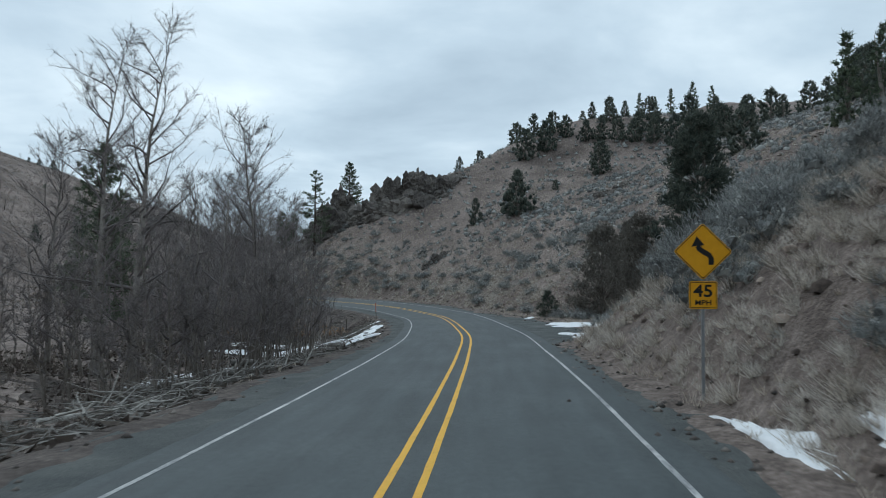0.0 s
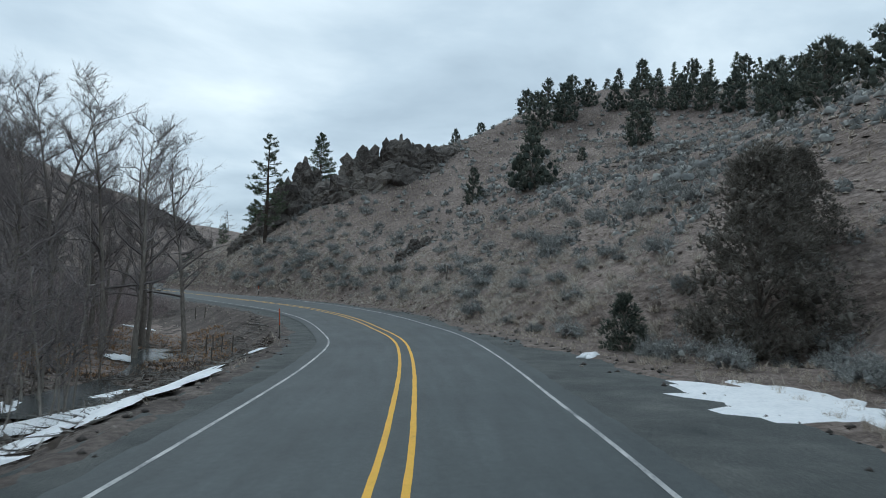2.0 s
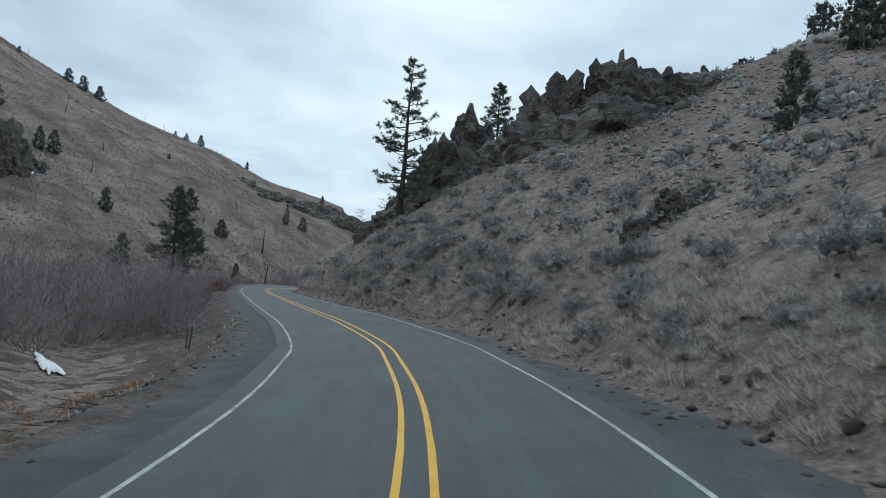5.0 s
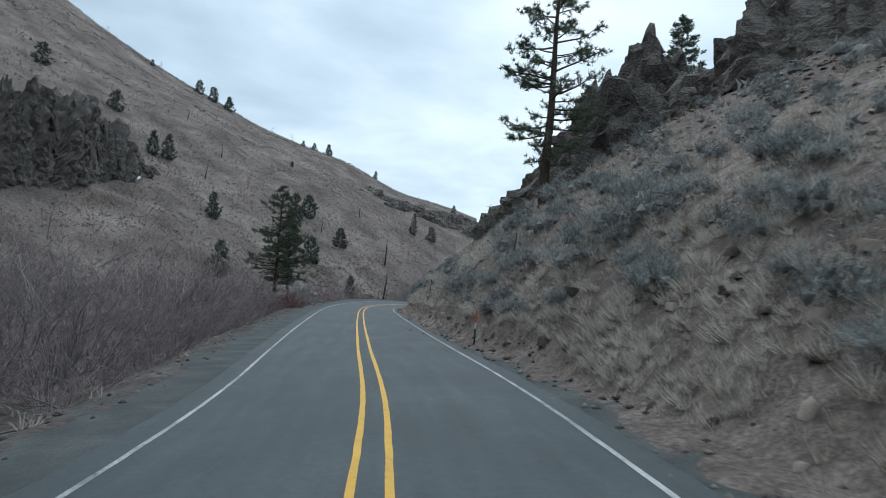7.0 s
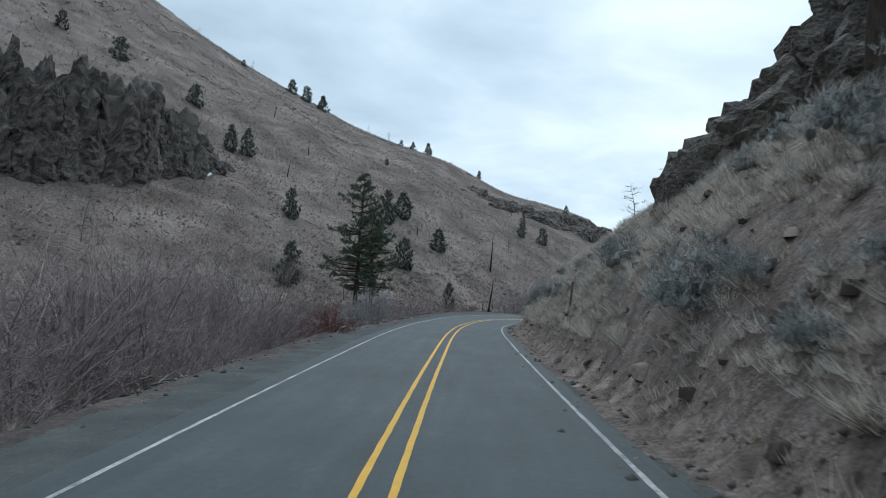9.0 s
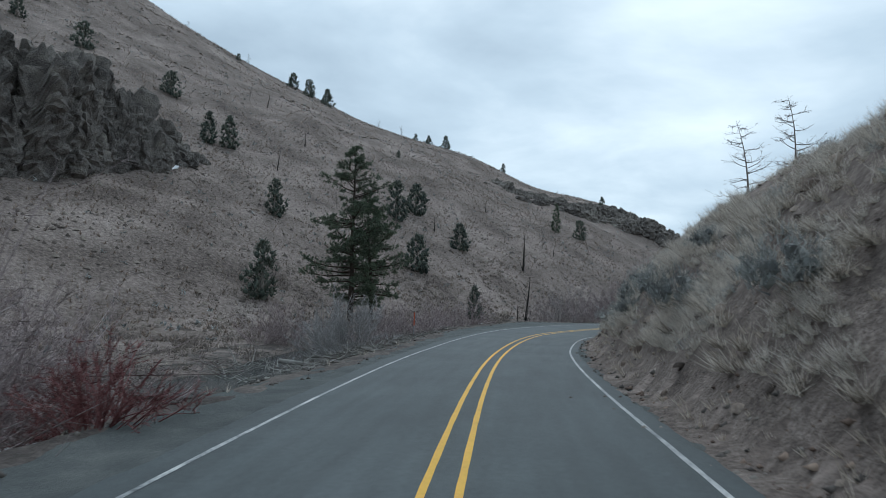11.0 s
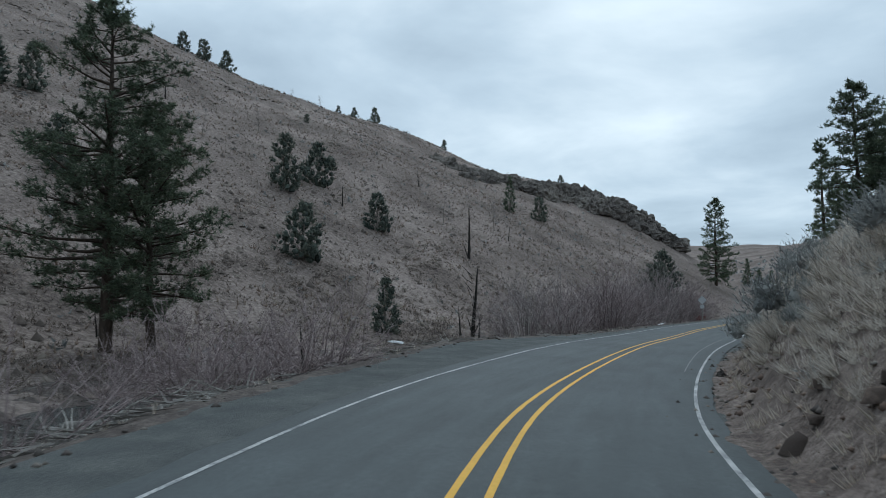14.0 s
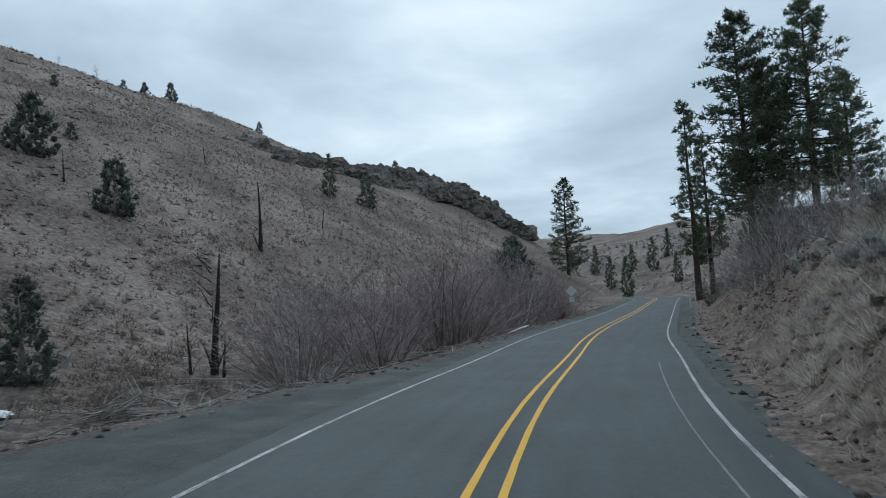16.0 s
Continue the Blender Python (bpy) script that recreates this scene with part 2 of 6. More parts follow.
def road_level(s):
    return np.interp(s, [-60, 0, 17, 34, 51, 66, 80, 260, 320, 400], [0.4, 0, -0.35, -0.69, -0.96, -1.12, -1.2, -1.15, -0.7, 0.8])


def road_bank(s):
    """Degrees by which the road leans to its right."""
    return np.interp(s, [-20, 0, 17, 26, 51, 66, 75, 111, 124, 131, 138, 146, 182, 202, 216, 228, 240, 300], [-0.3, -0.5, -1.7, -2.0, -2.3, -3.3, -4.2, -5.1, -5.5, -5.4, -4.8, -3.8, -1.4, -0.6, 0.8, 2.4, 3.2, 0])


def road_z(s, d):
    return road_level(s) - np.clip(d, -7, 7) * np.tan(np.radians(road_bank(s)))


def toe_right(s):
    """Where the right hillside begins to rise."""
    return np.interp(s, [-40, 0, 16, 24, 30, 34, 37, 40, 44, 48, 58, 68, 80, 120, 138, 160, 213, 225, 241, 250, 269, 300], [5.8, 5.4, 5.5, 5.0, 4.8, 5.1, 6.0, 7.2, 9.4, 12, 13.5, 7.5, 5.8, 5.2, 4.4, 4.3, 4.3, 4.2, 4.8, 5.6, 7, 7])


def gravel_right(s):
    """Where the right shoulder and turnout end."""
    return np.interp(s, [-40, 0, 14, 20, 28, 34, 37, 40, 44, 50, 58, 66, 73, 81, 90, 120, 130, 138, 160, 190, 222, 241, 250, 269, 300], [5.2, 4.9, 4.9, 4.7, 4.5, 4.8, 5.6, 6.5, 7.4, 8.0, 6.8, 5.6, 4.8, 5.3, 5.4, 4.7, 4.7, 4.2, 4.1, 4.1, 4.1, 4.5, 5.0, 6.0, 6.0])


def edge_left(s):
    """Where the left shoulder ends."""
    return np.interp(s, [-40, 0, 20, 34, 46, 60, 75, 97, 125, 145, 165, 180, 191, 200, 212, 222, 234, 243, 250, 258, 268, 300], [5.2, 5.2, 5.6, 5.1, 4.9, 5.6, 5.5, 5.8, 5.5, 5.9, 6.0, 6.3, 5.2, 5.2, 5.8, 6.5, 7.3, 8.6, 7.4, 5.9, 5.4, 5.4])


def lane_left(s):
    return np.interp(s, [0, 46, 56, 76, 88, 130, 150, 176, 200, 224, 248, 265, 300], [3.5, 3.5, 3.39, 3.39, 3.47, 3.45, 3.6, 3.72, 3.62, 3.76, 3.76, 3.6, 3.5])


def lane_right(s):
    return np.interp(s, [0, 18, 30, 140, 178, 190, 201, 212, 224, 240, 262, 288, 325], [3.46, 3.46, 3.36, 3.38, 3.42, 3.3, 3.2, 3.38, 3.52, 3.74, 4.02, 4.15, 3.8])


def soft_max(a, b, k):
    return np.logaddexp(a / k, b / k) * k


def waves(x, y, size, seed):
    """Cheap smooth unevenness, about -1 to 1."""
    r = np.random.RandomState(seed)
    z = np.zeros_like(x)
    for i in range(7):
        a, w, p = r.uniform(0, 6.28), r.uniform(0.7, 1.9) / size * 3.0, r.uniform(0, 6.28)
        z += np.sin((x * math.cos(a) + y * math.sin(a)) * w + p + 0.8 * np.sin((x * math.sin(a) - y * math.cos(a)) * w * 0.7 + p))
    return z / 4.0


def mound(x, y, cx, cy, rx, ry, turn=0.0):
    c, s = math.cos(radians(turn)), math.sin(radians(turn))
    u, v = ((x - cx) * c + (y - cy) * s) / rx, (-(x - cx) * s + (y - cy) * c) / ry
    return np.exp(-(u * u + v * v))


def land(x, y):
    """Height of the bare ground."""
    x, y = np.atleast_1d(np.asarray(x, float)), np.atleast_1d(np.asarray(y, float))
    s, d = nearest(x, y)
    base = road_z(s, d)
    # right: a steep hillside that eases off towards its ridge
    toe = toe_right(s)
    stations = [-60, 18, 30, 42, 60, 110, 150, 172, 190, 215, 260, 300, 340]
    high = np.interp(s, stations, [58, 60, 57, 57, 58, 57, 68, 38, 22, 18, 21, 22, 20])
    ease = np.interp(s, stations, [90, 90, 90, 90, 90, 90, 85, 50, 30, 24, 30, 48, 60])
    bank = np.interp(s, stations, [3.0, 3.0, 1.0, 0.6, 1.4, 0.9, 3.8, 4.0, 3.7, 3.6, 3.6, 2.0, 1.0])
    up = np.maximum(d - toe, 0)
    soft_up = np.sqrt(up * up + 0.25) - 0.5
    right = base + high * (1 - np.exp(-soft_up / ease)) + bank * (1 - np.exp(-soft_up / 2.6))
    rough_r = np.clip((d - gravel_right(s)) / 6, 0, 1)
    right += rough_r * (0.35 * waves(x, y, 9, 1) + 0.16 * waves(x, y, 3.2, 2)) + np.clip(up / 40, 0, 1) * 1.6 * waves(x, y, 34, 3)
    # left: bank, creek bed and flat, then the long bare hill and its cliffs
    edge = edge_left(s)
    out = np.maximum(-d - edge, 0)
    drop = np.interp(s, [-60, 30, 60, 85, 130, 200, 260, 320], [0.9, 1.0, 1.5, 2.0, 1.9, 1.5, 1.2, 1.0])
    flat = base - drop * (1 - np.exp(-(out / 2.6) ** 2)) + 0.18 * waves(x, y, 5, 5) * np.clip(out / 3, 0, 1)
    flat = flat - 0.55 * np.exp(-((out - 8.5 - 2.0 * waves(s, s * 0, 40, 6)) / 2.6) ** 2)
    hill = 0.56 * (-105 - x) + 0.0576 * (y - 250)
    past = ((x + 268) * 70 - (y - 283) * 65) / 95.5 + 24
    hill = hill - 0.95 * 14 * np.logaddexp(0, -past / 14)
    hill = np.minimum(hill, 150) + 1.5 * waves(x, y, 40, 7) + 0.3 * waves(x, y, 7, 8)
    hill = soft_max(hill, -40 + 0 * x, 3)
    left = soft_max(flat, hill, 1.6)
    z = np.where(d >= 0, right, left)
    # far hills beyond the bend and behind the start
    far = 8 * mound(x, y, -30, 560, 130, 110) + 34 * mound(x, y, -300, 760, 170, 200) + 26 * mound(x, y, 260, 620, 220, 260) + 60 * mound(x, y, 60, -330, 200, 150) + 90 * mound(x, y, -420, -150, 180, 220)
    z = z + far * np.clip((np.abs(d) - 12) / 60, 0, 1)
    z = z + 7 * mound(x, y, -136, 382, 26, 17, 45) + 13 * mound(x, y, -302, 252, 60, 50) - 2.5 * mound(x, y, -232, 340, 32, 32) + 10 * mound(x, y, -152, 432, 30, 26)
    # under the pavement
    return np.where((d > -edge) & (d < gravel_right(s)), base - 0.10, z)


def mesh_of(name, verts, faces, mat, smooth=True):
    me = bpy.data.meshes.new(name)
    me.from_pydata(verts, [], faces)
    me.materials.append(mat)
    if smooth:
        me.polygons.foreach_set("use_smooth", [True] * len(me.polygons))
    me.update()
    return me


def grid_mesh(name, xs, ys, height, mat):
    X, Y = np.meshgrid(xs, ys)
    Z = height(X.ravel(), Y.ravel())
    me = bpy.data.meshes.new(name)
    n, m = len(xs), len(ys)
    co = np.stack([X.ravel(), Y.ravel(), Z], axis=1)
    i = (np.arange(m - 1)[:, None] * n + np.arange(n - 1)[None, :]).ravel()
    quads = np.stack([i, i + 1, i + n + 1, i + n], axis=1)
    me.vertices.add(len(co))
    me.vertices.foreach_set("co", co.ravel())
    me.loops.add(quads.size)
    me.loops.foreach_set("vertex_index", quads.ravel())
    me.polygons.add(len(quads))
    me.polygons.foreach_set("loop_start", np.arange(len(quads)) * 4)
    me.polygons.foreach_set("loop_total", np.full(len(quads), 4))
    me.update(calc_edges=True)
    me.polygons.foreach_set("use_smooth", [True] * len(quads))
    me.materials.append(mat)
    return me


def spread(lo, hi, step, far_lo, far_hi, grow=1.16):
    a = list(np.arange(lo, hi, step))
    for sign, start, stop in ((-1, lo, far_lo), (1, a[-1], far_hi)):
        v, k, extra = start, step, []
        while (v > stop) if sign < 0 else (v < stop):
            k *= grow
            v += sign * k
            extra.append(v)
        a = extra[::-1] + a if sign < 0 else a + extra
    return np.array(a)


def sheet(x, y):
    """The ground sheet: the land, sunk a little where the finer verges lie over it."""
    s, d = nearest(x, y)
    over = np.where(d > 0, d - gravel_right(s), -d - edge_left(s))
    band = np.clip((over + 1.5) / 1.0, 0, 1) * np.clip((4.6 - over) / 1.0, 0, 1) * ((s > -30) & (s < 345))
    return land(x, y) - 0.3 * band


ground = new("ground", grid_mesh("ground", spread(-118, 34, 1.2, -2600, 2600, 1.07), spread(-12, 300, 1.2, -2600, 2800, 1.07), sheet, GROUND))
tagged(ground, "dry brown hillsides and creek flat beside the road", "ground", kind="structure")


def strip(name, s0, s1, left, right, lift, mat, step=1.0, cross=2, wob=0.0, seed=0):
    """A ribbon that lies on the road between two distances from its centre line, either of them a number or a function of the station."""
    ss = np.arange(s0, s1 + step / 2, step)
    a = left(ss) if callable(left) else np.full(ss.size, left)
    b = right(ss) if callable(right) else np.full(ss.size, right)
    if wob:
        r = np.random.RandomState(seed)
        a, b = a + r.uniform(-wob, wob, ss.size), b + r.uniform(-wob, wob, ss.size)
    verts, faces = [], []
    for i, s in enumerate(ss):
        for j in range(cross):
            d = a[i] + (b[i] - a[i]) * j / (cross - 1)
            x, y = on_road(s, d)
            verts.append((float(x), float(y), float(road_z(s, d)) + lift))
    for i in range(len(ss) - 1):
        for j in range(cross - 1):
            k = i * cross + j
            faces.append((k, k + 1, k + cross + 1, k + cross))
    me = mesh_of(name, verts, faces, mat)
    # a map of distance across and along, for wear that follows the lanes
    flat = np.array([((a[i] + (b[i] - a[i]) * j / (cross - 1)) / 10 + 0.5, ss[i] / 10) for i in range(len(ss)) for j in range(cross)])
    index = np.empty(len(me.loops), int)
    me.loops.foreach_get("vertex_index", index)
    me.uv_layers.new(name="lanes").data.foreach_set("uv", flat[index].ravel())
    return me


shoulder = tagged(new("shoulder", strip("shoulder", -55, 420, lambda s: -edge_left(s) - 0.3, lambda s: gravel_right(s) + 0.3, -0.035, GRAVEL, 1.0, 18)), "grey gravel shoulders and turnout along the road", "shoulder", kind="structure")
road = tagged(new("road", strip("road", -55, 420, lambda s: -lane_left(s) - 0.6, lambda s: lane_right(s) + np.interp(s, [110, 138, 228, 245], [0.6, 0.42, 0.42, 0.6]), 0.0, ASPHALT, 0.5, 9, 0.05, 4)), "worn grey two-lane asphalt road curving through the valley", "road", kind="structure")
for d, w, mat, nm, lb in ((lambda s: -0.24 + 0 * s, 0.11, YELLOW, "centre_line", "yellow double centre line painted on the asphalt"), (lambda s: 0.215 + 0 * s, 0.11, YELLOW, "centre_line", "yellow double centre line painted on the asphalt"),
                          (lambda s: -lane_left(s), 0.09, WHITE, "edge_line", "worn white edge line painted on the asphalt"), (lane_right, 0.09, WHITE, "edge_line", "worn white edge line painted on the asphalt")):
    tagged(new(nm, strip(nm, -50, 415, lambda s: d(s) - w / 2, lambda s: d(s) + w / 2, 0.005, mat, 0.5, 2, 0.006, 9)), lb, "road marking", kind="structure")


def lane_wear(m):
    """Wheel paths polished paler and an oil-darkened middle in each lane, broken up by noise along the road."""
    n, l = m.node_tree.nodes, m.node_tree.links
    b = n["Principled BSDF"]
    old = b.inputs["Base Color"].links[0].from_socket
    uv = n.new("ShaderNodeUVMap")
    uv.uv_map = "lanes"
    sep = n.new("ShaderNodeSeparateXYZ")
    l.new(uv.outputs[0], sep.inputs[0])
    ramp = n.new("ShaderNodeValToRGB")
    ramp.color_ramp.interpolation = "B_SPLINE"
    els = ramp.color_ramp.elements
    els[0].position, els[0].color = 0.10, (0.80, 0.80, 0.80, 1)
    els[1].position, els[1].color = 0.90, (0.80, 0.80, 0.80, 1)
    for p, v in ((0.18, 0.95), (0.25, 1.18), (0.32, 0.86), (0.40, 1.16), (0.47, 0.92), (0.53, 0.92), (0.60, 1.16), (0.67, 0.86), (0.75, 1.20), (0.82, 0.95)):
        els.new(p).color = (v, v, v, 1)
    l.new(sep.outputs["X"], ramp.inputs[0])
    mp = n.new("ShaderNodeMapping")
    mp.inputs["Scale"].default_value = (14, 1.2, 1)
    l.new(uv.outputs[0], mp.inputs[0])
    nz = n.new("ShaderNodeTexNoise")
    nz.inputs["Scale"].default_value, nz.inputs["Detail"].default_value = 1.6, 6.0
    l.new(mp.outputs[0], nz.inputs["Vector"])
    streak = n.new("ShaderNodeMapRange")
    streak.inputs["From Min"].default_value, streak.inputs["From Max"].default_value, streak.inputs["To Min"].default_value, streak.inputs["To Max"].default_value = 0.3, 0.7, 0.80, 1.22
    l.new(nz.outputs["Fac"], streak.inputs["Value"])
    for source in (ramp.outputs[0], streak.outputs[0]):
        mul = n.new("ShaderNodeMix")
        mul.data_type, mul.blend_type = "RGBA", "MULTIPLY"
        mul.inputs["Factor"].default_value = 0.75
        l.new(old, mul.inputs["A"])
        l.new(source, mul.inputs["B"])
        old = mul.outputs["Result"]
    l.new(old, b.inputs["Base Color"])


lane_wear(ASPHALT)
for s0, s1, d in ((236, 262, 3.16),):
    tagged(new("old_edge_line", strip("old_edge_line", s0, s1, d - 0.02, d + 0.02, 0.004, FADED, 0.5, 2, 0.008, 3)), "faded thin old edge line on the asphalt", "road marking", kind="structure")


def verge(name, side, label):
    """The strip of ground beside the shoulder, finely shaped, with a ragged edge on to the gravel."""
    ss = np.arange(-28, 343, 0.45)
    r = np.random.RandomState(40 + side)
    limit = gravel_right(ss) if side > 0 else edge_left(ss)
    ragged = 0.30 * waves(ss, ss * 0, 5, 41 + side) + 0.18 * waves(ss, ss * 0, 1.6, 43 + side)
    cols = [-0.9, -0.35, 0.0, 0.35, 0.75, 1.2, 1.75, 2.4, 3.1, 3.9, 4.8, 5.6]
    if side < 0:
        cols = cols[:-1] + [5.6 + 0.9 * k for k in range(12)]
    D = np.stack([(limit + c + ragged * np.clip(1 - abs(c) / 2.5, 0, 1)) * side for c in cols], axis=1)
    S = np.repeat(ss[:, None], len(cols), axis=1)
    x, y = on_road(S.ravel(), D.ravel())
    z = land(x, y).reshape(S.shape)
    base = road_z(S, D)
    lump = 0.05 * waves(x, y, 1.4, 45).reshape(S.shape) + 0.035 * r.uniform(-1, 1, S.shape)
    for j, c in enumerate(cols):
        if c <= 0:
            z[:, j] = base[:, j] - (0.10 if c < -0.5 else 0.05 if c < 0 else 0.005)
        elif side > 0:
            z[:, j] = np.maximum(z[:, j], base[:, j] - 0.01)
        z[:, j] += lump[:, j] * min(1, max(0.15, c + 0.6)) - (0.05 if j == len(cols) - 2 else 0.45 if j == len(cols) - 1 else 0)
    n, m = len(cols), len(ss)
    i = (np.arange(m - 1)[:, None] * n + np.arange(n - 1)[None, :]).ravel()
    quads = [(a, a + 1, a + n + 1, a + n) if side > 0 else (a, a + n, a + n + 1, a + 1) for a in i.tolist()]
    return tagged(new(name, mesh_of(name, np.stack([x, y, z.ravel()], axis=1).tolist(), quads, EARTH if side > 0 else LITTER)), label, "verge", kind="structure")


verge("verge_right", 1, "dry earth bank beside the gravel shoulder")
verge("verge_left", -1, "earth bank falling from the shoulder to the creek")


# ---- building blocks for plants, rocks and small things ----
def level(x, y):
    return float(land(x, y)[0])


def raw_mesh(name, verts, faces_n, index, mat, smooth=False):
    """A mesh from arrays: all faces have faces_n corners."""
    me = bpy.data.meshes.new(name)
    verts, index = np.asarray(verts, float), np.asarray(index, int)
    me.vertices.add(len(verts))
    me.vertices.foreach_set("co", verts.ravel())
    k = index.size // faces_n
    me.loops.add(index.size)
    me.loops.foreach_set("vertex_index", index.ravel())
    me.polygons.add(k)
    me.polygons.foreach_set("loop_start", np.arange(k) * faces_n)
    me.polygons.foreach_set("loop_total", np.full(k, faces_n))
    me.update(calc_edges=True)
    if smooth:
        me.polygons.foreach_set("use_smooth", [True] * k)
    me.materials.append(mat)
    return me


class Wood:
    """Gathers tapered tubes into one mesh."""

    def __init__(self):
        self.v, self.f = [], []

    def tube(self, pts, r0, r1, sides=5):
        pts = [Vector(p) for p in pts]
        n, base = len(pts), len(self.v)
        side = Vector((0.31, 0.95, 0.05))
        for i, p in enumerate(pts):
            t = (pts[min(i + 1, n - 1)] - pts[max(i - 1, 0)])
            t = t.normalized() if t.length > 1e-6 else Vector((0, 0, 1))
            a = t.cross(side)
            a = a.normalized() if a.length > 1e-4 else t.orthogonal().normalized()
            b = t.cross(a)
            r = r0 + (r1 - r0) * i / (n - 1)
            for j in range(sides):
                w = 2 * math.pi * j / sides
                self.v.append(p + (a * math.cos(w) + b * math.sin(w)) * r)
        for i in range(n - 1):
            for j in range(sides):
                k, q = base + i * sides, (j + 1) % sides
                self.f.append((k + j, k + q, k + sides + q, k + sides + j))
        self.f.append(tuple(base + (n - 1) * sides + j for j in range(sides)))

    def mesh(self, name, mat, smooth=True):
        return mesh_of(name, [tuple(p) for p in self.v], self.f, mat, smooth)


def sprays(rs, centres, ways, length, width, per, fan):
    """Slim three-cornered leaves or needles: per of them at each centre, fanned round its way."""
    c = np.repeat(np.asarray(centres, float), per, axis=0)
    w = np.repeat(np.asarray(ways, float), per, axis=0)
    n = len(c)
    w = w + rs.normal(0, fan, (n, 3))
    w /= np.linalg.norm(w, axis=1)[:, None] + 1e-9
    side = np.cross(w, rs.normal(0, 1, (n, 3)))
    side /= np.linalg.norm(side, axis=1)[:, None] + 1e-9
    ln = (length * rs.uniform(0.6, 1.25, n))[:, None]
    a = c - side * width / 2 - w * ln * 0.15
    b = c + side * width / 2 - w * ln * 0.15
    return np.stack([a, b, c + w * ln], axis=1).reshape(-1, 3)


def leaf_mesh(name, verts, mat):
    return raw_mesh(name, verts, 3, np.arange(len(verts)), mat)


def thing(name, label, category, group=""):
    return tagged(new(name), label, category, group)


def part(name, me, parent, label=""):
    ob = new(name, me)
    ob.parent = parent
    return tagged(ob, label) if label else ob


def bend(rs, p, way, length, steps, wander, lift=0.0):
    """A wandering line of points."""
    pts, w = [Vector(p)], Vector(way).normalized()
    for _ in range(steps):
        w = (w + Vector(rs.normal(0, wander, 3)) + Vector((0, 0, lift))).normalized()
        pts.append(pts[-1] + w * (length / steps))
    return pts


def make_pine(seed, h, reach, bare, density, near, label, cone=0.5):
    """Ponderosa pine: a straight trunk, tiers of limbs with forked branchlets, and tufts of needles towards their ends."""
    rs = np.random.RandomState(seed)
    root = thing("pine_tree", label, "tree", "pine trees")
    trunk = Wood()
    lean = rs.uniform(-0.015, 0.015, 2)
    pts = [(lean[0] * h * (i / 9) + 0.06 * math.sin(i * 1.3 + seed), lean[1] * h * (i / 9), -0.5 + (h + 0.5) * i / 9) for i in range(10)]
    trunk.tube(pts, h * 0.017 + 0.05, 0.03, 10)
    part("trunk", trunk.mesh("trunk", BARK), root)
    limbs, cen, way = Wood(), [], []
    count = int(density * h)
    for i in range(count):
        u = bare + (1 - bare) * (i + rs.uniform(0, 1)) / count
        g = (u - bare) / (1 - bare)
        z = h * u
        r = reach * min(1, 0.5 + 2.4 * g) * (1 - g) ** cone * rs.uniform(0.35, 1.15)
        r = max(0.35, min(r, (h - z) * 0.75 + 0.35))
        a = rs.uniform(0, 6.283)
        x0, y0 = lean[0] * z, lean[1] * z
        line = bend(rs, (x0, y0, z), (math.cos(a), math.sin(a), -0.16 + 0.5 * g), r, 4, 0.10, 0.055)
        limbs.tube(line, 0.02 + 0.018 * r, 0.012, 4)
        k = max(5, int(r * (5.0 if near else 3.6)))
        for j in range(k):
            q = rs.uniform(0.30, 1.0)
            f = q * 4
            m = min(3, int(f))
            p = line[m].lerp(line[m + 1], f - m)
            a2 = a + rs.choice([-1, 1]) * rs.uniform(0.2, 1.2)
            tip = p + Vector((math.cos(a2), math.sin(a2), rs.uniform(-0.25, 0.75))) * (0.24 * r * (1.3 - q) + 0.25) * rs.uniform(0.6, 1.3)
            if near:
                limbs.tube([p, tip], 0.014, 0.008, 3)
            for w in (0.55, 1.0):
                cen.append(tuple(p.lerp(tip, w) + Vector(rs.normal(0, 0.08 if near else 0.14, 3))))
                way.append((math.cos(a2) * 0.5, math.sin(a2) * 0.5, 0.45))
        cen.append(tuple(line[4]))
        way.append((math.cos(a) * 0.6, math.sin(a) * 0.6, 0.5))
    for j in range(10):
        cen.append((lean[0] * h + rs.normal(0, 0.10), lean[1] * h + rs.normal(0, 0.10), h - rs.uniform(0, 0.8)))
        way.append((0, 0, 1))
    tagged(part("branch_frame", limbs.mesh("branch_frame", BARK), root), kind="stuff")
    v = sprays(rs, cen, way, 0.34 if near else 0.50, 0.052 if near else 0.11, 17 if near else 8, 0.85)
    part("crown", leaf_mesh("crown", v, NEEDLES), root, "dark green needles in open tufts")
    return root


ICO = [(0, 0, 1)] + [(0.894 * math.cos(1.2566 * i), 0.894 * math.sin(1.2566 * i), 0.447) for i in range(5)] + [(0.894 * math.cos(1.2566 * i + 0.628), 0.894 * math.sin(1.2566 * i + 0.628), -0.447) for i in range(5)] + [(0, 0, -1)]
ICO_FACES = [q for i in range(5) for q in ((0, 1 + i, 1 + (i + 1) % 5), (1 + i, 6 + i, 1 + (i + 1) % 5), (1 + (i + 1) % 5, 6 + i, 6 + (i + 1) % 5), (6 + i, 11, 6 + (i + 1) % 5))]


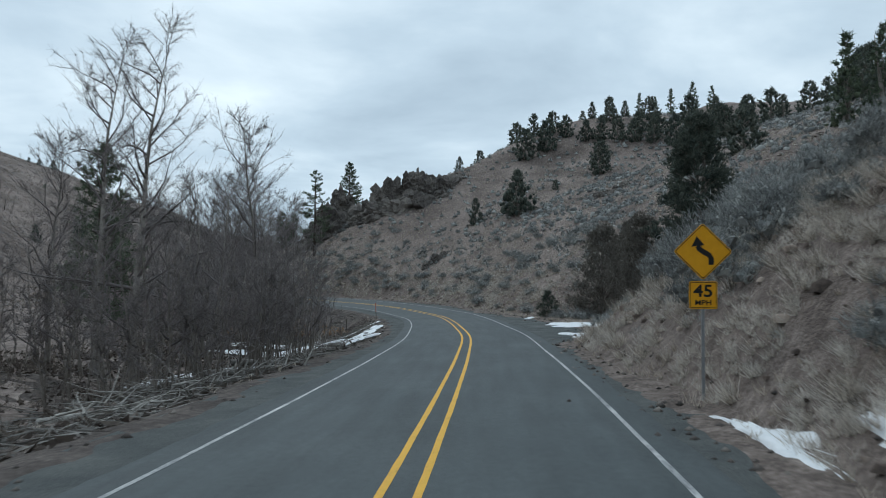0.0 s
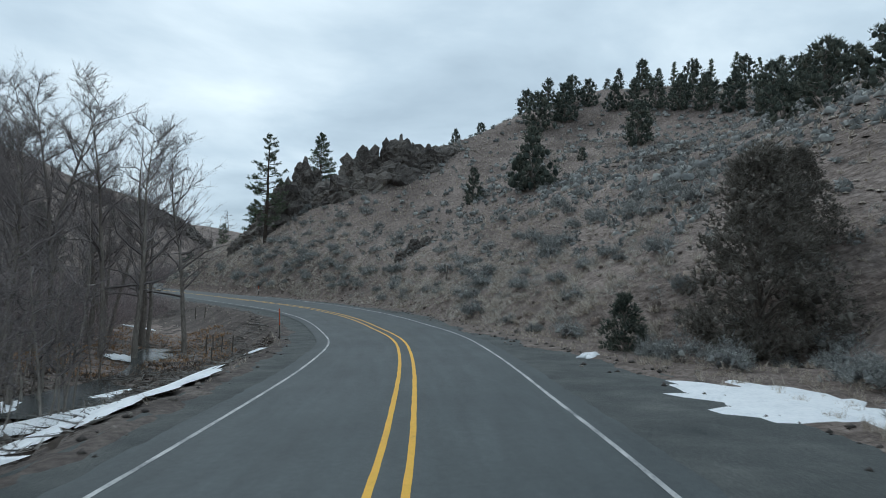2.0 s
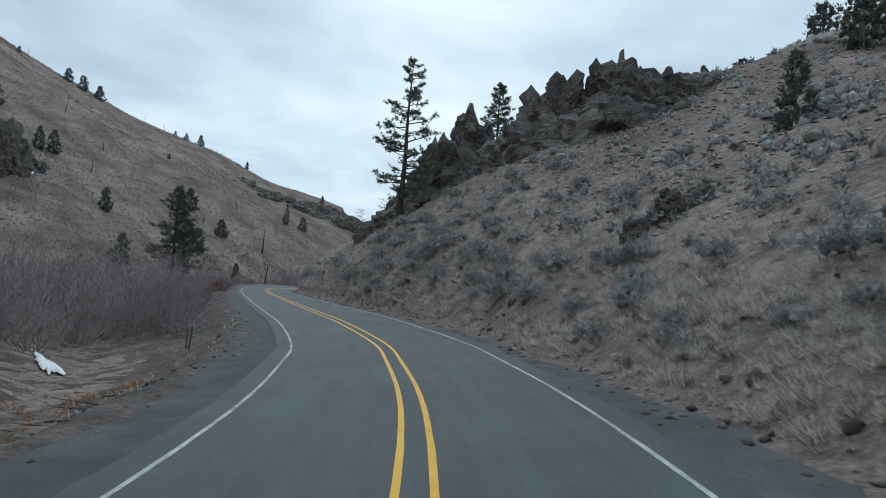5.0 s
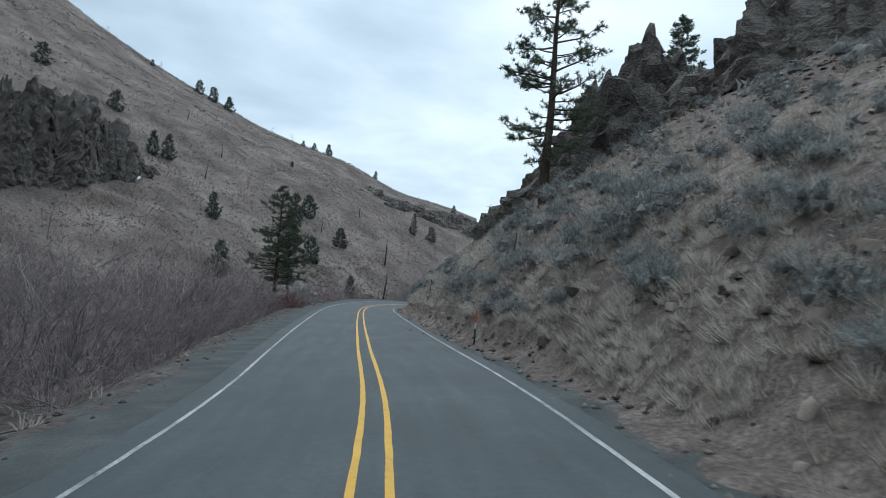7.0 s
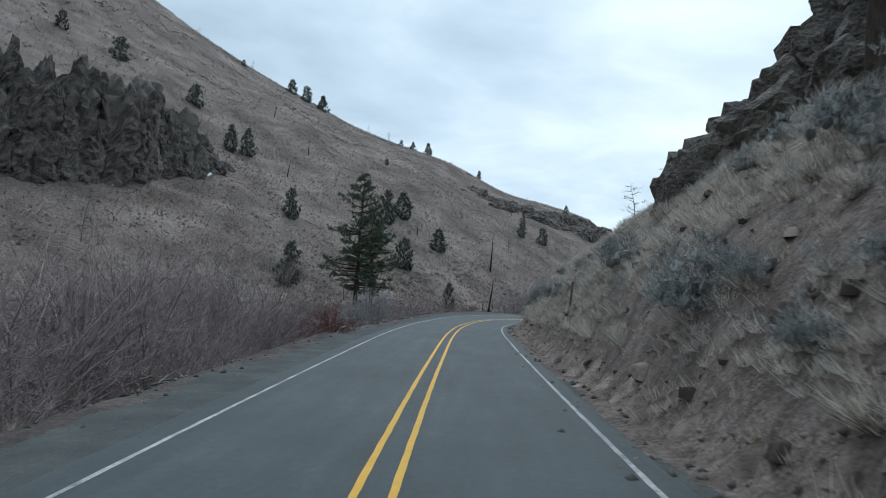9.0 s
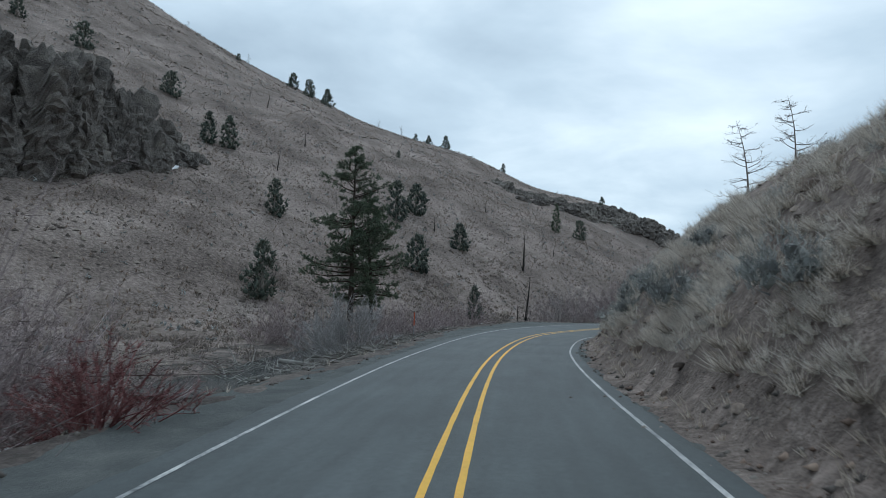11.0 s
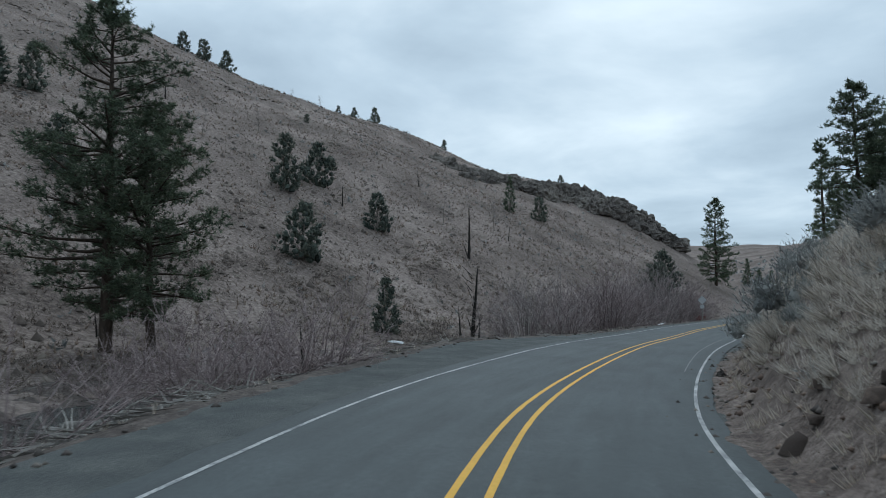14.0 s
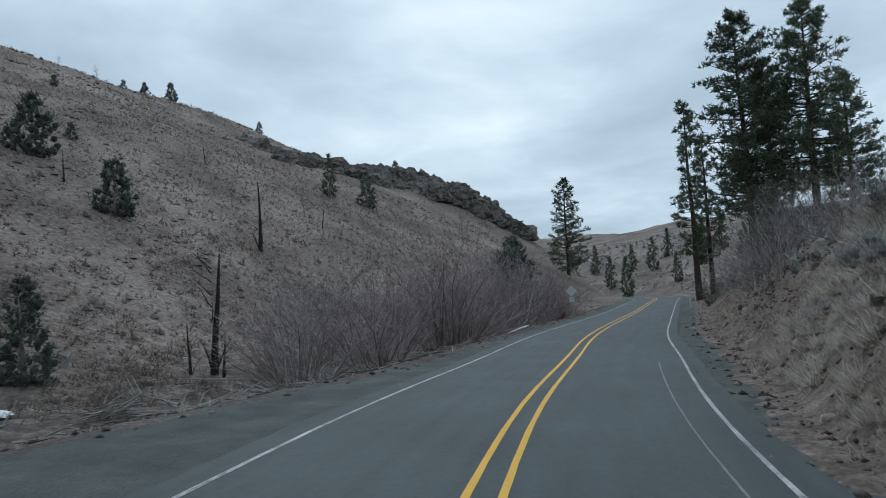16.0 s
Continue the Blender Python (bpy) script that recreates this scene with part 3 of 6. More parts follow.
def make_juniper(seed, h, w, clumps, per, label, squat=0.0, name="juniper_tree", mat=None, leaf=0.27, fan=4, foot=0.02, core_size=0.55):
    """Juniper: a short twisted trunk and many close lobes of upswept sprays, with an uneven outline."""
    rs = np.random.RandomState(seed)
    root = thing(name, label, "tree", "junipers on the slopes")
    wood, cen, way, core, faces = Wood(), [], [], [], []
    wood.tube(bend(rs, (0, 0, -0.3), (0, 0, 1), h * 0.9, 6, 0.05), 0.03 * h + 0.04, 0.02, 7)

    def profile(f):
        g = max(0.0, (f - foot) / (1 - foot))
        return (1 - g) ** (0.72 - 0.3 * squat) * min(1, 0.50 + 3.0 * g)

    tilt = rs.uniform(0, 6.283)
    clumps, per = int(clumps * 1.5), max(4, int(per * 0.62))
    for i in range(clumps):
        u = (i + rs.uniform(0, 1)) / clumps
        f = foot + (1 - foot) * 0.95 * u ** (1.25 - 0.3 * squat)
        a = rs.uniform(0, 6.283)
        uneven = 0.88 + 0.16 * math.sin(a * 2 + tilt + 3 * f) + 0.13 * math.sin(a * 3 + 7 * f + seed)
        r = w / 2 * profile(f) * uneven * rs.choice([rs.uniform(0.45, 0.8), rs.uniform(0.8, 1.08)])
        end = Vector((math.cos(a) * r, math.sin(a) * r, f * h))
        if i % 3 == 0:
            wood.tube([(0, 0, max(0.15, f * h - 0.5 * r - 0.3)), end * 0.5 + Vector((0, 0, f * h * 0.42)), end], 0.02 + 0.006 * h, 0.008, 3)
        s = (0.048 * w + 0.04) * rs.uniform(0.6, 1.35) * (1.0 - 0.3 * f)
        if core_size:
            b = len(core)
            for q in ICO:
                k = s * 1.55 * core_size * rs.uniform(0.55, 1.35)
                core.append((end.x * 0.93 + q[0] * k, end.y * 0.93 + q[1] * k, end.z + q[2] * k * 1.25))
            faces += [(b + p, b + q, b + z) for p, q, z in ICO_FACES]
        for _ in range(per):
            q = rs.normal(0, 1, 3)
            q /= np.linalg.norm(q) + 1e-6
            q[2] = abs(q[2]) * 1.2 - 0.25
            q *= s * rs.uniform(0.6, 1.7)
            cen.append(tuple(end + Vector(q)))
            way.append((math.cos(a) * 0.30 + q[0] / s * 0.5, math.sin(a) * 0.30 + q[1] / s * 0.5, 0.55 + q[2] / s * 0.4))
    part("trunk", wood.mesh("trunk", GREY_BARK), root)
    if core:
        part("inner_foliage", mesh_of("inner_foliage", core, faces, mat or JUNIPER, False), root)
    v = sprays(rs, cen, way, leaf * 1.1, leaf * 0.24, fan + 1, 0.6)
    part("crown", leaf_mesh("crown", v, mat or JUNIPER), root)
    return root


def make_bare_tree(seed, h, spread_, limbs_n, label, mat=None, name="bare_tree", stems=1, twig=1.0, fine=8, subs=8, rise=(0.35, 1.45), wide=0.011):
    """A leafless tree: trunk or several stems, limbs, branchlets and fine twigs."""
    rs = np.random.RandomState(seed)
    root = thing(name, label, "tree", "leafless trees")
    limbs, tw_c, tw_w = Wood(), [], []
    for st in range(stems):
        a0 = rs.uniform(0, 6.283)
        out = 0.0 if stems == 1 else rs.uniform(0.06, 0.22)
        hh = h * (1 if st == 0 else rs.uniform(0.6, 0.95))
        base = Vector((math.cos(a0) * 0.25 * (stems > 1), math.sin(a0) * 0.25 * (stems > 1), -0.3))
        line = bend(rs, base, (math.cos(a0) * out, math.sin(a0) * out, 1), hh, 8, 0.055, 0.03)
        trunk = Wood()
        trunk.tube(line, (0.011 * hh + 0.025) if stems < 4 else (0.0045 * hh + 0.012), 0.008, 7 if stems < 4 else 4)
        part("trunk" if stems == 1 else "stem", trunk.mesh("stem", mat or GREY_BARK), root)
        for i in range(limbs_n):
            u = 0.28 + 0.70 * (i + rs.uniform(0, 1)) / limbs_n
            f = u * 8
            m = min(7, int(f))
            p = line[m].lerp(line[m + 1], f - m)
            a = rs.uniform(0, 6.283)
            ln = spread_ * (1.15 - 0.75 * u) * rs.uniform(0.6, 1.15)
            limb = bend(rs, p, (math.cos(a), math.sin(a), rs.uniform(*rise)), ln, 4, 0.20, 0.05 if rise[1] > 0.6 else 0.02)
            limbs.tube(limb, 0.006 * hh * (1.15 - u) + 0.012, 0.007, 4)
            for _ in range(fine):
                q = rs.uniform(0.3, 1.0) * 4
                k = min(3, int(q))
                tw_c.append(tuple(limb[k].lerp(limb[k + 1], q - k)))
                tw_w.append(tuple((limb[4] - limb[2]).normalized() + Vector((0, 0, 0.15))))
            for j in range(subs):
                q = rs.uniform(0.2, 1.0) * 4
                k = min(3, int(q))
                p2 = limb[k].lerp(limb[k + 1], q - k)
                a2 = a + rs.uniform(-2.2, 2.2)
                sub = bend(rs, p2, (math.cos(a2), math.sin(a2), rs.uniform(*rise)), ln * rs.uniform(0.3, 0.75), 2, 0.2, 0.05)
                limbs.tube(sub, 0.010, 0.005, 3)
                d = sub[2] - sub[0]
                for n_ in range(fine):
                    tw_c.append(tuple(sub[0].lerp(sub[2], rs.uniform(0.15, 1.0))))
                    tw_w.append(tuple(d.normalized() + Vector((0, 0, 0.25))))
    tagged(part("branch_frame", limbs.mesh("branch_frame", mat or TWIGS), root), kind="stuff")
    part("twig_crown", leaf_mesh("twig_crown", sprays(rs, tw_c, tw_w, 0.52 * twig, wide, 2, 0.85), TWIGS), root)
    return root


def make_shrub(seed, h, w, stems, twigs, mat, label, name="willow_shrub", group="willow thicket along the creek", arch=1.0):
    """A leafless shrub: many arching stems from one foot, forked into branchlets, with a rounded haze of fine twigs."""
    rs = np.random.RandomState(seed)
    root = thing(name, label, "shrub", group)
    wood, c, d = Wood(), [], []
    for i in range(stems):
        a, e = rs.uniform(0, 6.283), abs(rs.normal(0, 0.55)) * arch
        out, up = math.sin(min(1.35, e)), math.cos(min(1.35, e))
        ln = math.hypot(out * w * 0.62, up * h) * rs.uniform(0.62, 1.0)
        line = bend(rs, (math.cos(a) * rs.uniform(0, 0.12) * w, math.sin(a) * rs.uniform(0, 0.12) * w, -0.15), (math.cos(a) * out, math.sin(a) * out, up + 0.1), ln, 4, 0.24, -0.02)
        wood.tube(line[::2], 0.010 + 0.0045 * h * rs.uniform(0.5, 1.3), 0.006, 3)
        for j in range(4):
            q = rs.uniform(0.25, 0.9) * 4
            k = min(3, int(q))
            p = line[k].lerp(line[k + 1], q - k)
            b = (line[k + 1] - line[k]).normalized() + Vector(rs.normal(0, 0.75, 3)) + Vector((0, 0, 0.12))
            tip = p + b.normalized() * ln * rs.uniform(0.16, 0.36)
            wood.tube([p, tip], 0.007, 0.004, 3)
            for _ in range(twigs):
                c.append(tuple(p.lerp(tip, rs.uniform(0.2, 1.0))))
                d.append(tuple(b.normalized() + Vector((0, 0, 0.2))))
        for _ in range(twigs):
            c.append(tuple(line[3].lerp(line[4], rs.uniform(0.0, 1.0))))
            d.append(tuple((line[4] - line[3]).normalized() + Vector((0, 0, 0.15))))
    tagged(part("woody_frame", wood.mesh("woody_frame", mat), root), kind="stuff")
    part("twig_crown", leaf_mesh("twig_crown", sprays(rs, c, d, 0.14 + 0.05 * h, 0.014, 2, 0.85), mat), root, "fine leafless twigs")
    return root


def make_sage(seed, h, w, label):
    """Sagebrush: woody stems below a rounded, lobed crown of fine grey leaves."""
    rs = np.random.RandomState(seed)
    root = thing("sagebrush", label, "shrub", "sagebrush on the slope")
    wood, c, d, core, faces = Wood(), [], [], [], []
    for i in range(7):
        a, o = rs.uniform(0, 6.283), rs.uniform(0.25, 1.0)
        wood.tube(bend(rs, (0, 0, -0.1), (math.cos(a) * o, math.sin(a) * o, 0.9), h * 0.6, 2, 0.12), 0.016, 0.006, 3)
    for i in range(34):
        a, e = rs.uniform(0, 6.283), math.asin(rs.uniform(0.0, 1.0))
        r = rs.uniform(0.62, 1.0)
        p = Vector((math.cos(a) * math.cos(e) * w / 2 * r, math.sin(a) * math.cos(e) * w / 2 * r, h * (0.20 + 0.66 * math.sin(e) * r)))
        if i % 2 == 0:
            b = len(core)
            core += [(p.x * 0.8 + q[0] * k, p.y * 0.8 + q[1] * k, p.z * 0.86 + q[2] * k) for q, k in ((q, 0.085 * w * rs.uniform(0.5, 1.3)) for q in ICO)]
            faces += [(b + x, b + y, b + z) for x, y, z in ICO_FACES]
        for _ in range(15):
            q = Vector(rs.normal(0, 0.07 * w, 3))
            c.append(tuple(p + q))
            d.append((math.cos(a) * 0.35 + q.x * 2, math.sin(a) * 0.35 + q.y * 2, 0.95))
    tagged(part("woody_base", wood.mesh("woody_base", GREY_BARK), root), kind="stuff")
    part("inner_foliage", mesh_of("inner_foliage", core, faces, SAGE, False), root)
    part("foliage", leaf_mesh("foliage", sprays(rs, c, d, 0.19, 0.030, 2, 0.55), SAGE), root)
    return root


def blocks(p, size, seed):
    """Fractured rock: a random value for the block of stone that each point lies in, and how close it is to a joint."""
    q = p / np.asarray(size, float) + seed * 7.31
    base = np.floor(q)
    best, second, value = np.full(len(p), 9.0), np.full(len(p), 9.0), np.zeros(len(p))
    for i in (-1, 0, 1):
        for j in (-1, 0, 1):
            for k in (-1, 0, 1):
                c = base + np.array([i, j, k])
                r = [np.modf(np.abs(np.sin(c @ np.array(n)) * 43758.5453))[0] for n in ((12.99, 78.23, 37.72), (39.35, 11.14, 83.16), (73.16, 52.24, 9.15), (26.65, 63.73, 21.37))]
                dist = np.linalg.norm(c + np.stack(r[:3], axis=1) - q, axis=1)
                near = dist < best
                second = np.where(near, best, np.minimum(second, dist))
                value = np.where(near, r[3], value)
                best = np.where(near, dist, best)
    return value, second - best


def rock_mesh(name, seed, wx, wy, h, sides=24, rings=14, taper=0.25, jag=0.22, mat=None):
    """One mass of rock, broken by joints into stacked blocks that stand proud or lie back, with an uneven top."""
    rs = np.random.RandomState(seed)
    scale_ = max(wx, wy)
    gap = math.pi * scale_ / sides
    big, small = max(min(1.7, scale_ * 0.42), (3.2 if scale_ < 8.5 else 5.5) * gap), max(min(0.62, scale_ * 0.2), (1.5 if scale_ < 8.5 else 2.2) * gap)
    u, q = np.meshgrid(np.linspace(0, 1, rings + 1), np.arange(sides) / sides, indexing="ij")
    u, a = u.ravel(), 2 * math.pi * q.ravel()
    ca, sa = np.cos(a), np.sin(a)
    ph = rs.uniform(0, 6.283, 4)
    tall = 0.88 + 0.10 * np.sin(2 * a + ph[0]) + 0.07 * np.sin(5 * a + ph[1])
    k = (1 - taper * u ** 1.3) * (1 + 0.13 * np.sin(2 * a + ph[2]) + 0.08 * np.sin(3 * a + ph[3] + 2 * u))
    k = np.where(u > 1 - 0.5 / rings, k * 0.55, np.where(u > 1 - 1.5 / rings, k * 0.86, k))
    lean = rs.uniform(-0.10, 0.10, 2)
    p = np.stack([ca * wx / 2 * k + lean[0] * u * h * 0.4, sa * wy / 2 * k + lean[1] * u * h * 0.4, u * h * tall], axis=1)
    out = np.stack([ca, sa, 0.35 * (u > 0.8)], axis=1)
    v1, j1 = blocks(p, (big, big, big * (0.8 if scale_ < 8.5 else 1.7)), seed)
    v2, j2 = blocks(p, (small, small, small * 0.75), seed + 3)
    push = big * jag * 2.0 * (v1 - 0.5) + small * 0.85 * (v2 - 0.5) - big * 0.16 * np.clip(1 - j1 * 5, 0, 1) - small * 0.18 * np.clip(1 - j2 * 4, 0, 1)
    push *= np.clip(k * scale_ / (3.0 * big), 0.25, 1)
    p = p + out * push[:, None] + rs.normal(0, small * 0.06, p.shape)
    p[:, 2] += (big * 0.22 * (v1 - 0.5) + small * 0.2 * (v2 - 0.5)) * u * np.clip(k * 1.6, 0.3, 1)
    verts = p.tolist()
    faces = []
    for i in range(rings):
        for j in range(sides):
            n, b = (j + 1) % sides, i * sides
            faces.append((b + j, b + n, b + sides + n, b + sides + j))
    mid = p[-sides:].mean(axis=0)
    verts.append((mid[0], mid[1], mid[2] + 0.04 * scale_))
    for j in range(sides):
        faces.append((rings * sides + j, rings * sides + (j + 1) % sides, len(verts) - 1))
    return mesh_of(name, verts, faces, mat or ROCK, False)


def blades(rs, x, y, per, length, width, spread_, lift=0.0, flow=0.75):
    """Tufts of grass at the given places, as loose blades with a bent tip."""
    n = len(x) * per
    z = land(x, y) + lift
    c = np.repeat(np.stack([x, y, z], axis=1), per, axis=0)
    a = rs.uniform(0, 2 * math.pi, n)
    ln = (np.repeat(length, per) if np.ndim(length) else length) * rs.uniform(0.55, 1.15, n)
    o = rs.uniform(0.1, 1.0, n) * spread_
    fall = np.stack([land(x - 0.6, y) - land(x + 0.6, y), land(x, y - 0.6) - land(x, y + 0.6)], axis=1) / 1.2
    fall = np.repeat(np.clip(fall, -0.9, 0.9) * rs.uniform(0.1, flow, (len(x), 1)) + rs.normal(0, 0.18, (len(x), 2)), per, axis=0)
    way = np.stack([np.cos(a) * o + fall[:, 0], np.sin(a) * o + fall[:, 1], np.ones(n)], axis=1)
    way /= np.linalg.norm(way, axis=1)[:, None]
    side = np.stack([-np.sin(a), np.cos(a), np.zeros(n)], axis=1) * (width / 2)
    foot = c + np.stack([np.cos(a), np.sin(a), np.zeros(n)], axis=1) * (0.10 * ln * rs.uniform(0, 1, n))[:, None] - np.array([0, 0, 0.04])
    mid = foot + way * (ln * 0.6)[:, None]
    tip = mid + (way * np.array([1.8, 1.8, 0.45])) * (ln * 0.45)[:, None]
    return np.stack([foot - side, foot + side, mid + side * 0.7, mid - side * 0.7, tip], axis=1).reshape(-1, 3)


def tufts(rs, x, y, per, length, width, spread_, flow):
    """Dense tufts of thin straight blades that lean downhill."""
    n = len(x) * per
    fall = np.stack([land(x - 0.6, y) - land(x + 0.6, y), land(x, y - 0.6) - land(x, y + 0.6)], axis=1) / 1.2
    lean = np.repeat(np.clip(fall, -0.9, 0.9) * rs.uniform(0.2, flow, (len(x), 1)) + rs.normal(0, 0.25, (len(x), 2)), per, axis=0) + rs.normal(0, spread_ * 0.6, (n, 2))
    way = np.concatenate([lean, np.ones((n, 1))], axis=1)
    way /= np.linalg.norm(way, axis=1)[:, None]
    ln = np.repeat(length, per) * rs.uniform(0.45, 1.15, n)
    foot = np.repeat(np.stack([x, y, land(x, y) - 0.03], axis=1), per, axis=0)
    foot[:, :2] += rs.normal(0, 0.10, (n, 2)) * np.repeat(length, per)[:, None] * 1.6
    side = np.cross(way, rs.normal(0, 1, (n, 3)))
    side *= (width / 2 / (np.linalg.norm(side, axis=1) + 1e-9))[:, None]
    return np.stack([foot - side, foot + side, foot + way * ln[:, None]], axis=1).reshape(-1, 3)


def blade_mesh(name, v, mat):
    n = len(v) // 5
    tri = np.array([0, 1, 2, 0, 2, 3, 3, 2, 4])
    return raw_mesh(name, v, 3, (tri[None] + (np.arange(n) * 5)[:, None]).ravel(), mat)


# ---- rock outcrops ----
def outcrop(label, crest, step, width, rows, seed, sunk=2.0, back=2.6, fall=(3.0, 6.5), name="rock_outcrop", over=False, wild=1.0, tip=4, taper=(0.12, 0.45)):
    """A crag: rows of fractured columns below a crest line of (x, y, top), or with over=True of (x, y, height over the ground)."""
    rs = np.random.RandomState(seed)
    root = thing(name, label, "rock")
    k = 0
    for row in range(rows):
        for (xa, ya, za), (xb, yb, zb) in zip(crest[:-1], crest[1:]):
            ln = math.hypot(xb - xa, yb - ya)
            n = max(1, int(ln / step + 0.5))
            nx, ny = (yb - ya) / ln, -(xb - xa) / ln
            for i in range(n):
                u = (i + rs.uniform(0.1, 0.9)) / n
                off = row * back + rs.uniform(-0.6, 0.6) * wild
                x, y = xa + (xb - xa) * u + nx * off, ya + (yb - ya) * u + ny * off
                foot = level(x, y) - sunk
                top = za + (zb - za) * u - row * rs.uniform(*fall) + rs.uniform(-1.4, 0.5) * wild + (foot + sunk if over else 0)
                if top - foot < sunk + 0.3:
                    continue
                w = width * rs.uniform(0.75, 1.4)
                c = part("rock_column", rock_mesh("rock_column", seed * 100 + k, w, w * rs.uniform(0.75, 1.3), top - foot, 36 if w < 8 else 60, int(min(42, max(9, (top - foot) / (w * math.pi / (36 if w < 8 else 60))))), rs.uniform(*taper), rs.uniform(0.15, 0.22)), root)
                c.matrix_basis = pose(x, y, foot, rs.uniform(-tip, tip), rs.uniform(-tip, tip), rs.uniform(0, 360))
                k += 1
    return root


outcrop("dark jagged basalt pinnacles standing above the sagebrush slope", [(-28.3, 166, 18.6), (-26.5, 167.5, 23.8), (-24, 167.5, 24.6), (-21.5, 167.5, 22.5), (-18.5, 163, 18.5), (-15, 158.5, 22), (-13, 156, 26),
        (-11, 155.6, 26), (-9, 155.5, 23.5), (-7, 155.3, 27.4), (-5, 155.6, 27), (-2, 156.5, 25.8), (3, 161, 27), (9, 167, 29.5)], 1.9, 5.4, 1, 5)
outcrop("broken middle tier of the dark basalt crag", [(-29, 164.5, 16.5), (-25, 165, 19.5), (-20.5, 162.5, 16.8), (-16, 157, 18.5), (-12, 154, 21), (-8, 153.4, 21.5), (-3, 154, 22), (2, 157, 22.5)], 2.0, 5.4, 1, 6)
outcrop("broken lower tier of the dark basalt crag", [(-29.5, 161.8, 11.5), (-25, 161.8, 13.5), (-20, 159, 14.2), (-15, 154.5, 15.5), (-11, 151.5, 17), (-6, 150.6, 17.4), (-1, 151.5, 18)], 2.6, 3.8, 1, 7)
outcrop("dark lichened basalt rib running down to the road edge", [(-38.8, 161.9, 1.7), (-36.8, 162.5, 4.3), (-34.8, 163.2, 9.0), (-32.6, 164.0, 12.0), (-30.4, 165.2, 14.8), (-28.2, 167, 18.2)], 1.1, 3.6, 2, 8, 3.0, -1.6, (0.2, 1.2), wild=0.5, taper=(0.05, 0.22))
outcrop("tall dark basalt cliff with lichen on the hillside above the willows", [(-133, 138, 28), (-136.5, 152, 30.5), (-139, 164, 31.5), (-141, 176, 32.5), (-143.8, 187, 34.4), (-146.5, 198, 36.2), (-149, 209.5, 36.2), (-151.5, 214, 33)], 3.0, 7.4, 2, 9, 6.0, 3.4, (2.0, 6.5), wild=3.0, tip=9, taper=(0.15, 0.5))
outcrop("low broken end of the dark basalt cliff", [(-150.0, 212, 32), (-151.5, 217, 30), (-152.5, 221, 28.5), (-152.5, 225, 27.5)], 2.2, 5.5, 2, 18, 3.0, 3.0, (1.5, 3.5), wild=1.2, tip=12)
outcrop("broken shelves at the foot of the dark basalt cliff", [(-129.5, 139, 20), (-133, 153, 23.5), (-135.5, 165, 25), (-137.5, 177, 26.5), (-140, 188, 28), (-143, 199, 28), (-145.5, 206, 27)], 3.2, 6.6, 1, 16, 4.0, wild=2.6, tip=9, taper=(0.2, 0.5))
outcrop("band of brown basalt ledges on the crest of the bare hill", [(-172, 348, 0.6), (-163, 352, 1.0), (-152, 360, 1.6), (-144, 370, 2.0), (-136, 379, 2.2), (-128, 387, 2.4), (-122, 393, 2.2)], 2.6, 6.8, 3, 10, 3.0, 3.6, (0.0, 0.4), over=True, wild=0.8)
outcrop("low brown rock ledge in the sagebrush slope", [(-3.2, 115.6, 0.9), (-1.4, 116.4, 1.4), (0.2, 117.4, 1.0)], 0.9, 1.8, 1, 12, 1.0, over=True, wild=0.3)
outcrop("low dark rock ledge on the upper slope", [(24, 110, 0.8), (27, 112, 1.2), (30, 113, 0.8)], 1.4, 2.2, 1, 13, 1.0, over=True, wild=0.3)


def place(src, x, y, turn=0.0, size=1.0, label=None, sink=0.25):
    m = pose(x, y, level(x, y) - sink, 0, 0, turn) @ Matrix.Diagonal((size, size, size, 1))
    o = copy_thing(src, m)
    o.matrix_basis = m
    if label:
        tagged(o, label)
    return o


def settle(src, x, y, turn=0.0, size=1.0):
    src.matrix_basis = pose(x, y, level(x, y) - 0.2, 0, 0, turn) @ Matrix.Diagonal((size, size, size, 1))


# ---- conifers ----
# the tall pine below the crag, and the open-grown pines by the creek and the far bend
near_pine = make_pine(3, 18.5, 4.3, 0.15, 3.8, True, "tall ponderosa pine with an open crown on the rocky slope")
settle(near_pine, -28.0, 153.8, 40)
creek_pine = make_pine(11, 20.5, 7.0, 0.12, 5.4, True, "broad dark green pine with a forked foot beside the creek")
settle(creek_pine, -100.2, 214.0, 10)
side_pine = make_pine(12, 14.0, 6.0, 0.16, 5.2, True, "leaning dark green pine growing against a larger pine")
side_pine.matrix_basis = pose(-98.2, 215.5, level(-98.2, 215.5), 2, 6, 200)
far_pine = make_pine(21, 24.0, 5.8, 0.22, 6.5, False, "tall dark pine standing on the slope above the road")
settle(far_pine, -67.8, 298.0, 0, 1.16)
for x, y, turn, size in ((-62.4, 293.5, 130, 1.0), (-65.2, 303.0, 250, 0.95), (-58, 301, 80, 0.7)):
    place(far_pine, x, y, turn, size)
slim_pine = make_pine(22, 23.5, 2.7, 0.2, 3.6, False, "slender half-bare pine on the slope above the road")
settle(slim_pine, -74.4, 324.5, 0, 1.22)
place(slim_pine, -72.6, 327.0, 120, 0.98)
place(far_pine, -25.0, 187.0, 60, 0.68, "dark pine rising behind the basalt pinnacles", 0)
place(slim_pine, -31.5, 176.0, 10, 0.30, "small pine on the crest of the rock rib")
cone_pine = make_pine(23, 21.0, 5.6, 0.06, 6.0, False, "dense conical dark pine beside the road bend")
settle(cone_pine, -101.5, 368.0)
place(cone_pine, -36.0, 74.0, 30, 0.95, "dark conifer standing behind the bare trees")
